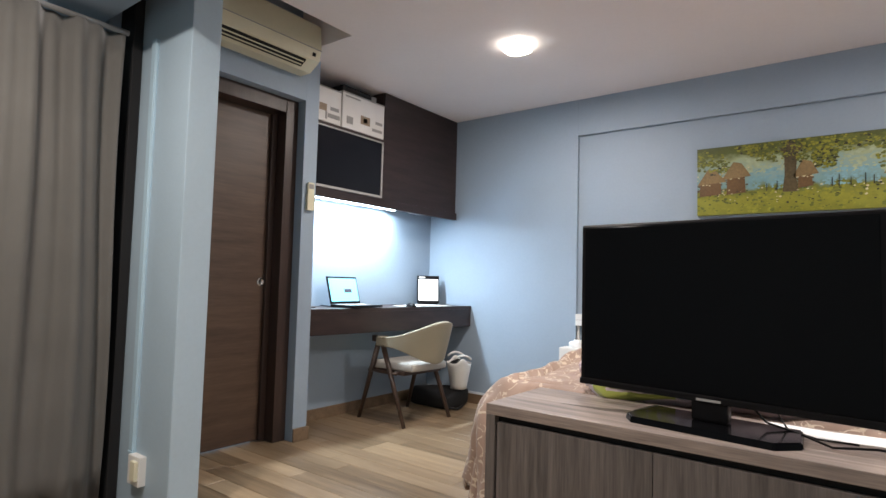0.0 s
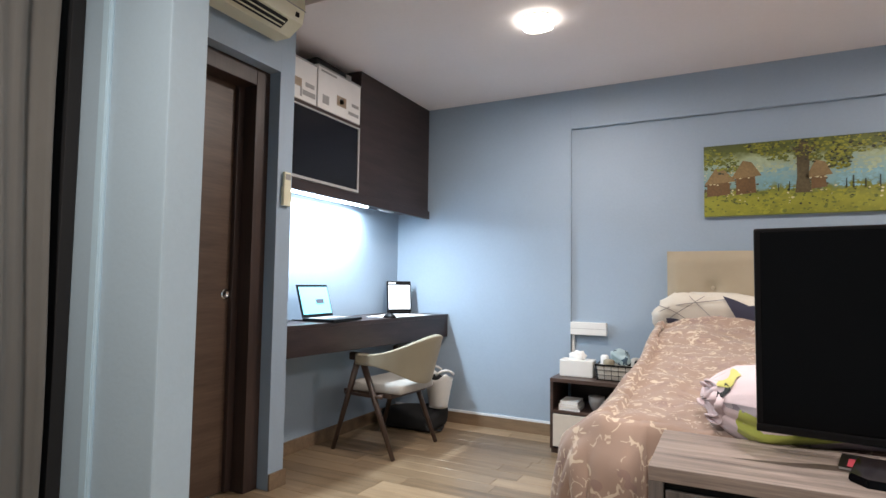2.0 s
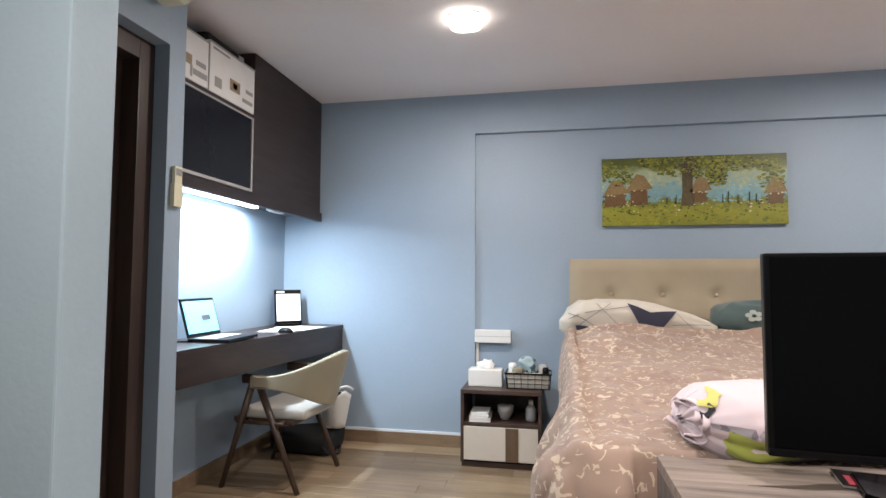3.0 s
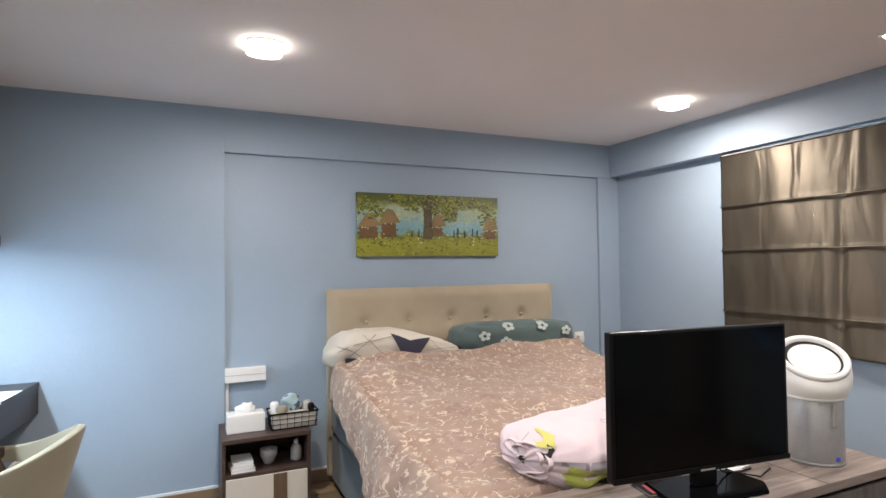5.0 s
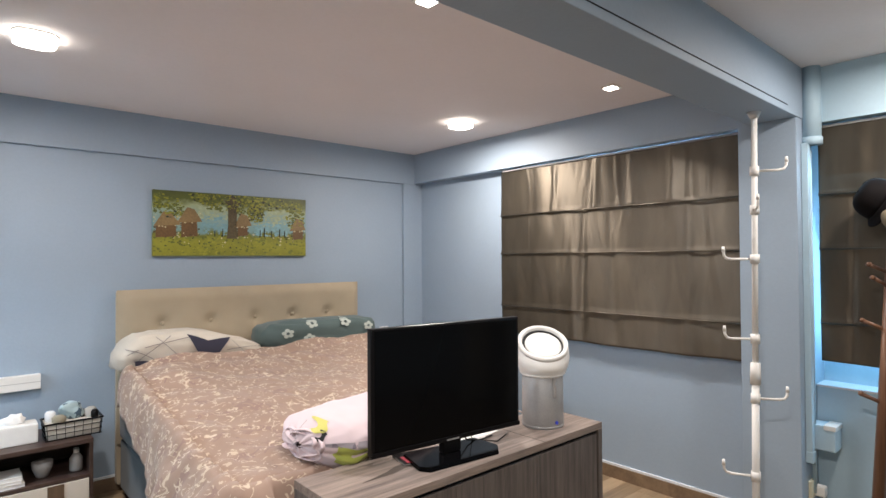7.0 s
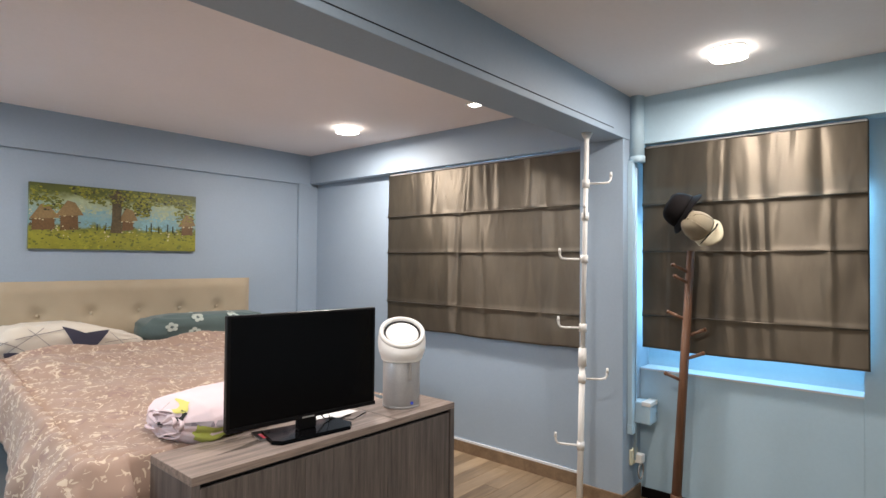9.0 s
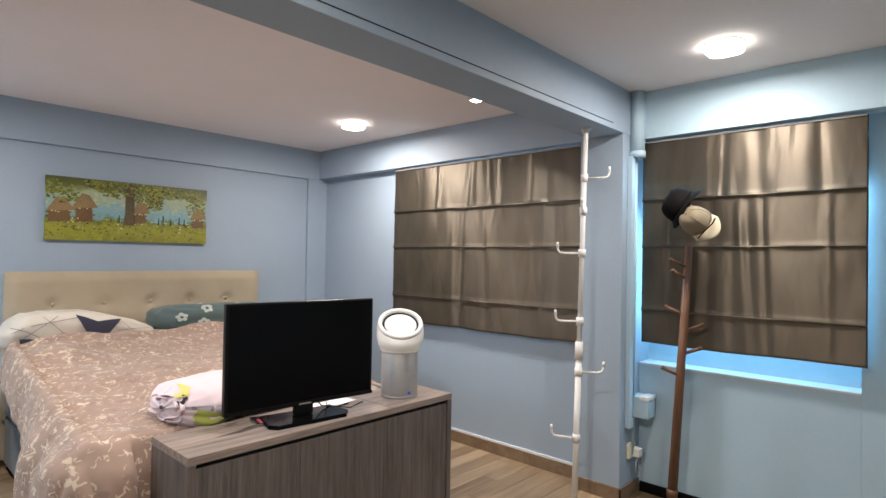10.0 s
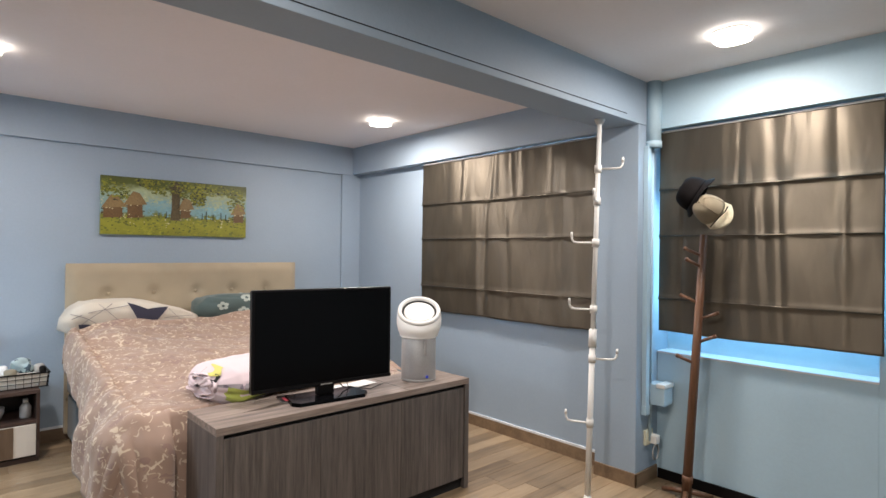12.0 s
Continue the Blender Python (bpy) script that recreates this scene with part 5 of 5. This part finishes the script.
def blind(place_x, y0, y1, z0, z1, folds, seed, label):
    ob = thing("roman_blind", place_x, (y0 + y1) / 2, z0, label, "blind", "roman blinds")
    w, h = y1 - y0, z1 - z0
    levels = [0.0] + [f_ - z0 for f_ in folds] + [h]

    def cloth(u, v):
        y, z = -w / 2 + w * u, h * v
        near = min((abs(z - l_) for l_ in levels[1:-1]), default=1)
        seg = next(k for k in range(len(levels) - 1) if z <= levels[k + 1] + 1e-6)
        inside = (z - levels[seg]) / (levels[seg + 1] - levels[seg])
        sag = 0.004 * math.sin(inside * math.pi)
        crease = 0.0
        for k in range(9):
            random.seed(seed * 100 + seg * 13 + k)
            c_, wd, am = random.uniform(0.05, 0.95), random.uniform(0.012, 0.05), random.uniform(-1, 1)
            lean = random.uniform(-0.05, 0.05)
            crease += am * math.exp(-(((u - c_ - lean * inside) * w) / (wd * (1.3 - 0.6 * inside))) ** 2) * (0.45 + 0.7 * math.sin(math.pi * (0.15 + 0.8 * inside)))
        x = -sag - 0.011 * crease + 0.006 * noise.noise((y * 3, z * 2.0, seed)) + 0.004 * noise.noise((y * 9, z * 5, seed + 4))
        x -= 0.006 * math.exp(-(near / 0.012) ** 2)
        hem = 0.012 * noise.noise((y * 2.5, 0, seed)) * max(0, 1 - inside) if seg == 0 else 0
        return (x, y, z + hem + (0.010 * (2 * u - 1) ** 2 * (1 - v)))

    c = part("cloth", grid(110, 90, cloth), SATIN, ob, "bronze-brown satin", True)
    c.modifiers.new("thick", "SOLIDIFY").thickness = 0.002
    # unseen white sheet, added to bounce daylight out round the blind
    part("lining", grid(12, 10, lambda u, v: (0.026 + 0.002 * math.sin(u * 9), -w / 2 + 0.01 + (w - 0.02) * u, 0.02 + (h - 0.04) * v)), PAPER, ob, "unseen white lining that bounces the daylight", True)
    for l_ in levels[1:-1]:
        part("fold_rod", rod((-0.012, -w / 2, l_), (-0.012, w / 2, l_), 0.0042, None, 8), SATIN, ob, "stitched rod pocket", True)
    part("head_rail", box(-0.012, -w / 2 + 0.005, h - 0.006, 0.022, w / 2 - 0.02, h + 0.006, 0.002), PRINT_GREY, ob, "slim grey head rail")
    return ob


b1 = blind(2.643, 2.635, 4.40, 0.865, 2.115, (1.769, 1.476, 1.078), 3, "bronze-brown satin roman blind drawn over the bedroom window")
b2 = blind(2.745, 1.22, 2.30, 0.905, 2.10, (1.753, 1.478, 1.104), 8, "bronze-brown satin roman blind behind the coat stand")
setting("window_sill", box(2.814, 1.25, 0.765, 2.955, 2.345, 0.777, 0.003), DOOR_WHITE, "white painted window sill under the blind", category="sill")
setting("window_sill", box(EAST + 0.003, 2.62, 1.0, 3.0, 4.30, 1.015, 0.003), DOOR_WHITE, "white painted window sill behind the blind", category="sill")

# ---- white tension pole with hooks ----
tp = thing("tension_pole", 2.20, 2.43, 0, "white floor-to-beam tension pole with plastic hooks", "coat rack")
A_, B_ = Vector((0, 0, 0)), Vector((0.115, 0.02, 2.135))


def on_pole(z):
    return A_.lerp(B_, z / 2.135)


part("lower_tube", rod(on_pole(0.02), on_pole(0.87), 0.0165, None, 16), WHITE, tp, "", True)
part("upper_tube", rod(on_pole(0.85), on_pole(2.115), 0.0135, None, 16), WHITE, tp, "", True)
part("collar", rod(on_pole(0.845), on_pole(0.945), 0.0235, 0.021, 18), WHITE, tp, "ribbed locking collar", True)
part("foot", rod(on_pole(0.0), on_pole(0.03), 0.028, 0.018, 18), WHITE, tp, "", True)
part("top_pad", rod(on_pole(2.105), on_pole(2.135), 0.018, 0.032, 18), WHITE, tp, "", True)
for z, way in ((1.85, -62), (1.665, 205), (1.43, 118), (1.055, 128), (0.78, -55), (0.425, 116)):
    c = on_pole(z)
    d = Vector((math.cos(radians(way)), math.sin(radians(way)), 0))
    part("clip", rod(c - Vector((0, 0, 0.022)), c + Vector((0, 0, 0.022)), 0.0205, None, 16), WHITE, tp, "", True)
    bm = tube([c + d * 0.015, c + d * 0.10, c + d * 0.122 + Vector((0, 0, 0.004)), c + d * 0.132 + Vector((0, 0, 0.02)), c + d * 0.134 + Vector((0, 0, 0.055))], 0.0062, 10)
    part("hook", bm, WHITE, tp, "", True)
    e_ = c + d * 0.134 + Vector((0, 0, 0.055))
    part("hook_tip", rod(e_ - Vector((0, 0, 0.02)), e_ + Vector((0, 0, 0.006)), 0.0085, 0.006, 12), WHITE, tp, "", True)

# ---- wooden coat stand with hats ----
cs = thing("coat_stand", 2.63, 2.075, 0, "reddish-brown wooden coat stand leaning slightly by the window", "coat stand")
P0, P1 = Vector((0, 0, 0.0)), Vector((0.0, -0.085, 1.48))


def on_stand(z):
    return P0.lerp(P1, z / 1.48)


bm = bmesh.new()
rod(on_stand(0.0), on_stand(1.48), 0.028, 0.021, 8, bm=bm)
part("post", bm, RACK_WOOD, cs, "", True)
part("post_sleeve", rod(on_stand(0.10), on_stand(0.14), 0.031, None, 8), RACK_WOOD, cs, "", True)
for k in range(3):
    d = Vector((math.cos(radians(120 * k + 200)), math.sin(radians(120 * k + 200)), 0))
    part("foot", rod(Vector((0, 0, 0.05)), d * 0.15 + Vector((0, 0, 0.012)), 0.016, 0.012, 10), RACK_WOOD, cs, "", True)
for z, way in ((1.36, 135), (1.30, 150), (1.10, 110), (1.01, 290), (0.885, 275), (0.765, 130)):
    c = on_stand(z)
    d = Vector((math.cos(radians(way)), math.sin(radians(way)), 0.45)).normalized()
    e_ = c + d * 0.10
    part("peg", rod(c, e_, 0.0085, 0.0095, 10), RACK_WOOD, cs, "", True)
    part("peg_tip", rod(e_, e_ + d * 0.012, 0.0125, 0.009, 12), RACK_WOOD, cs, "", True)


def cap(name, place, tilt_m, mat, label, brim, r=0.085):
    ob = thing(name, *place, label, "hat")
    ob.matrix_world = Matrix.Translation(place) @ tilt_m
    cr = part("crown", grid(28, 10, lambda u, v: (r * 1.12 * math.cos(2 * math.pi * u) * max(0.0, math.cos(v * 1.5708)) ** 0.55, r * math.sin(2 * math.pi * u) * max(0.0, math.cos(v * 1.5708)) ** 0.55, 0.095 * math.sin(v * 1.57)), wrap=True), mat, ob, "", True)
    cr.modifiers.new("thick", "SOLIDIFY").thickness = 0.003
    if brim == "peak":
        pk_ = part("peak", grid(14, 6, lambda u, v: ((r * 1.1 + 0.075 * v * math.sin(math.pi * (0.15 + 0.7 * u))) * math.sin(math.pi * (0.12 + 0.76 * u)) * 1.0, (r * (1 + 0.12 * v)) * math.cos(math.pi * (0.12 + 0.76 * u)), -0.022 * v - 0.01 * v * (2 * u - 1) ** 2)), CAP_PEAK, ob, "pale curved peak", True)
    else:
        pk_ = part("brim", grid(40, 5, lambda u, v: ((r * 1.1 + 0.030 * v) * math.cos(2 * math.pi * u), (r + 0.030 * v) * math.sin(2 * math.pi * u), -0.028 * v + 0.008 * math.sin(u * 19) * v), wrap=True), mat, ob, "", True)
    pk_.modifiers.new("thick", "SOLIDIFY").thickness = 0.003
    for k in range(3):
        a = math.pi * k / 3
        seam_ = [(r * 1.125 * math.cos(a) * math.cos(q) ** 0.55, r * 1.005 * math.sin(a) * math.cos(q) ** 0.55, 0.0965 * math.sin(q * 1.0466)) for q in (0.0, 0.4, 0.8, 1.2, 1.4)]
        part("seam", tube(seam_, 0.0016, 6), mat, ob, "", True)
    part("button", rod((0, 0, 0.0945), (0, 0, 0.0985), 0.007, 0.004, 12), mat, ob, "", True)
    return ob


def facing(top, front):
    """A turn that sends local z to top and local x towards front."""
    z = Vector(top).normalized()
    x = Vector(front)
    x = (x - z * x.dot(z)).normalized()
    return Matrix((x, z.cross(x), z)).transposed().to_4x4()


cap("felt_hat", (2.61, 2.025, 1.695), facing((-0.35, 0.80, 0.50), (0.3, -0.5, 0.8)), HAT_BLACK, "soft black felt hat hanging on the coat stand", "brim", 0.085)
hat2 = cap("sun_cap", (2.575, 1.925, 1.60), facing((-0.75, 0.42, 0.50), (-0.15, -0.80, -0.55)), HAT_BEIGE, "beige cotton cap with a strap hung over the coat stand", "peak", 0.078)
part("strap", tube([(0.10, -0.07, 0.01), (0.115, -0.02, 0.018), (0.12, 0.03, 0.016), (0.10, 0.06, 0.01)], 0.0035, 8), HAT_BLACK, hat2, "dark strap", True)
part("white_tag", box(-0.095, 0.03, 0.02, -0.088, 0.06, 0.045, 0.001), PAPER, hat2, "small white tag")

# ---- pipe, junction box and socket on the pier ----
pp_ = thing("wall_pipe", 2.68, 2.31, 0, "painted pipe and cable duct in the corner of the pier", "pipe")
part("sleeve", rod((0, 0, 2.03), (0, 0, CEIL), 0.042, None, 24), WALL_LIT, pp_, "", True)
part("sleeve_cap", rod((0, 0, 2.005), (0, 0, 2.04), 0.047, None, 24), WALL_LIT, pp_, "", True)
part("duct", box(-0.055, 0.005, 0.44, -0.015, 0.034, 2.01, 0.003), WALL_LIT, pp_)
part("riser", rod((0.02, 0.018, 0.25), (0.02, 0.018, 2.01), 0.010, None, 12), WALL_LIT, pp_, "", True)
part("duct_end", box(-0.058, 0.003, 0.415, -0.008, 0.034, 0.47, 0.003), WALL_LIT, pp_)
jb = thing("junction_box", 2.745, 2.285, 0.47, "pale square junction box on the pier", "junction box")
part("body", box(-0.055, -0.05, 0, 0.055, 0.059, 0.125, 0.006), WALL_LIT, jb)
part("lid", box(-0.059, -0.054, 0.105, 0.059, 0.0, 0.130, 0.004), WHITE, jb, "pale lid")
sk = thing("wall_socket", 2.70, 2.33, 0.225, "cream wall socket with a white plug and grey cable", "socket")
part("plate", box(-0.045, 0.0, 0.0, 0.045, 0.015, 0.09, 0.004), CREAM, sk)
part("plug", box(-0.005, -0.045, 0.01, 0.045, 0.0, 0.06, 0.006), WHITE, sk, "white plug")
bm = tube([(0.02 + 0.035 * math.sin(a_), -0.03, -0.04 + 0.045 * math.cos(a_)) for a_ in [k * 2 * math.pi / 20 for k in range(21)]], 0.005, 8)
part("cable_loop", bm, PRINT_GREY, sk, "looped grey cable", True)

# ---- bathroom doorway ----
bd = tagged(new("door_2"), "open white door in a cream frame to the bathroom", "door", kind="structure")
part("door_jamb", box(2.77, 1.0, 0, 3.06, 1.085, 2.05, 0.004), DOOR_CREAM, bd, "cream painted jamb")
part("door_jamb", box(2.77, 0.25, 0, 3.06, 0.31, 2.05, 0.004), DOOR_CREAM, bd, "cream painted jamb")
part("door_head", box(2.77, 0.31, 1.99, 3.06, 1.0, 2.05, 0.004), DOOR_CREAM, bd, "cream painted head")
bm = box(0, -0.02, 0.01, 0.66, 0.02, 1.97, 0.004)
bmesh.ops.transform(bm, matrix=pose(3.07, 0.967, 0, 0, 0, -8), verts=bm.verts)
part("door_leaf", bm, DOOR_WHITE, bd, "white door leaf swung open")
bm = box(0.58, -0.045, 0.95, 0.64, -0.02, 1.10, 0.004)
bmesh.ops.transform(bm, matrix=pose(3.07, 0.967, 0, 0, 0, -8), verts=bm.verts)
part("door_handle", bm, BLACK, bd, "dark lever plate")
bm = bmesh.new()
box(4.6, SOUTH, 0, 4.72, 1.35, CEIL, bm=bm)
box(3.05, 1.26, 0, 4.72, 1.38, CEIL, bm=bm)
setting("wall_bathroom", bm, TILE_PALE, "pale tiled bathroom wall seen past the door", category="wall")
setting("floor_bathroom", box(3.06, SOUTH, -0.012, 4.6, 1.26, 0.002), TILE_DARK, "dark bathroom floor tiles", category="floor")
wc = thing("toilet", 4.15, 0.65, 0.002, "white porcelain toilet in the bathroom", "toilet")
bm = lathe(((0.12, 0), (0.13, 0.05), (0.16, 0.25), (0.20, 0.36), (0.21, 0.40), (0.0, 0.40)), 32)
part("bowl", bm, PORCELAIN, wc, "", True)
part("seat", lathe(((0.0, 0.40), (0.21, 0.40), (0.215, 0.415), (0.20, 0.43), (0.0, 0.435)), 32), PORCELAIN, wc, "", True)
part("cistern", box(0.20, -0.20, 0.38, 0.38, 0.20, 0.78, 0.02), PORCELAIN, wc)


# ---- ceiling lamps ----
def rounded_plate(half, r, z0, z1, n=6):
    bm = bmesh.new()
    pts = []
    for cx, cy, a0 in ((half - r, half - r, 0), (r - half, half - r, 90), (r - half, r - half, 180), (half - r, r - half, 270)):
        for k in range(n + 1):
            a = radians(a0 + 90 * k / n)
            pts.append((cx + r * math.cos(a), cy + r * math.sin(a)))
    lo = [bm.verts.new((*p, z0)) for p in pts]
    hi = [bm.verts.new((*p, z1)) for p in pts]
    for k in range(len(pts)):
        bm.faces.new((lo[k], lo[(k + 1) % len(pts)], hi[(k + 1) % len(pts)], hi[k]))
    bm.faces.new(lo[::-1]), bm.faces.new(hi)
    return bm


# includes the unseen fourth light, added by symmetry
for dx, dy in DOWNLIGHTS:
    dl = thing("ceiling_light", dx, dy, CEIL, "glowing square white ceiling downlight", "lamp", "ceiling lights")
    part("frame", rounded_plate(0.080, 0.055, -0.006, 0.0), WHITE, dl, "white plastic frame")
    part("diffuser", rounded_plate(0.076, 0.054, -0.036, -0.006), LAMP_GLOW, dl, "glowing diffuser")
for dx, dy in SPOTS:
    dl = thing("ceiling_spot", dx, dy, CEIL, "small square glowing ceiling spot", "lamp", "ceiling spots")
    part("frame", rounded_plate(0.042, 0.006, -0.008, 0.0), WHITE, dl, "white frame")
    part("diffuser", rounded_plate(0.03, 0.006, -0.012, -0.008), LAMP_GLOW, dl, "glowing lens")

# ---- floor boards ----
floor_ob = bpy.data.objects["floor"]
PW_, GAP = 0.112, 0.0014
random.seed(5)
shared = {}
rest = bmesh.new()
for r in range(int((NORTH - SOUTH) / PW_) + 1):
    y0 = SOUTH + r * PW_
    y1 = min(y0 + PW_ - GAP, NORTH - 0.001)
    x = -1.815 - random.uniform(0, 0.9)
    while x < 2.815:
        ln = random.choice((0.66, 0.84, 1.02))
        x0, x1 = max(x, -1.815), min(x + ln - GAP, 2.815)
        x += ln
        if x1 - x0 < 0.03 or y1 - y0 < 0.02:
            continue
        if y1 < 0.75:
            box(x0, y0, -0.012, x1, y1, 0.0, bm=rest)
            continue
        key = (round(x1 - x0, 3), round(y1 - y0, 3))
        if key not in shared:
            bm = box(-(x1 - x0) / 2, -(y1 - y0) / 2, -0.012, (x1 - x0) / 2, (y1 - y0) / 2, 0.0, 0.001, seg=1)
            me = bpy.data.meshes.new("plank")
            bm.to_mesh(me)
            bm.free()
            me.materials.append(PLANK)
            shared[key] = me
        pk = new("plank", shared[key])
        pk.parent = floor_ob
        pk.matrix_world = Matrix.Translation(((x0 + x1) / 2, (y0 + y1) / 2, 0.0004 * random.random()))
tagged(part("far_planks", rest, PLANK, floor_ob), kind="stuff")
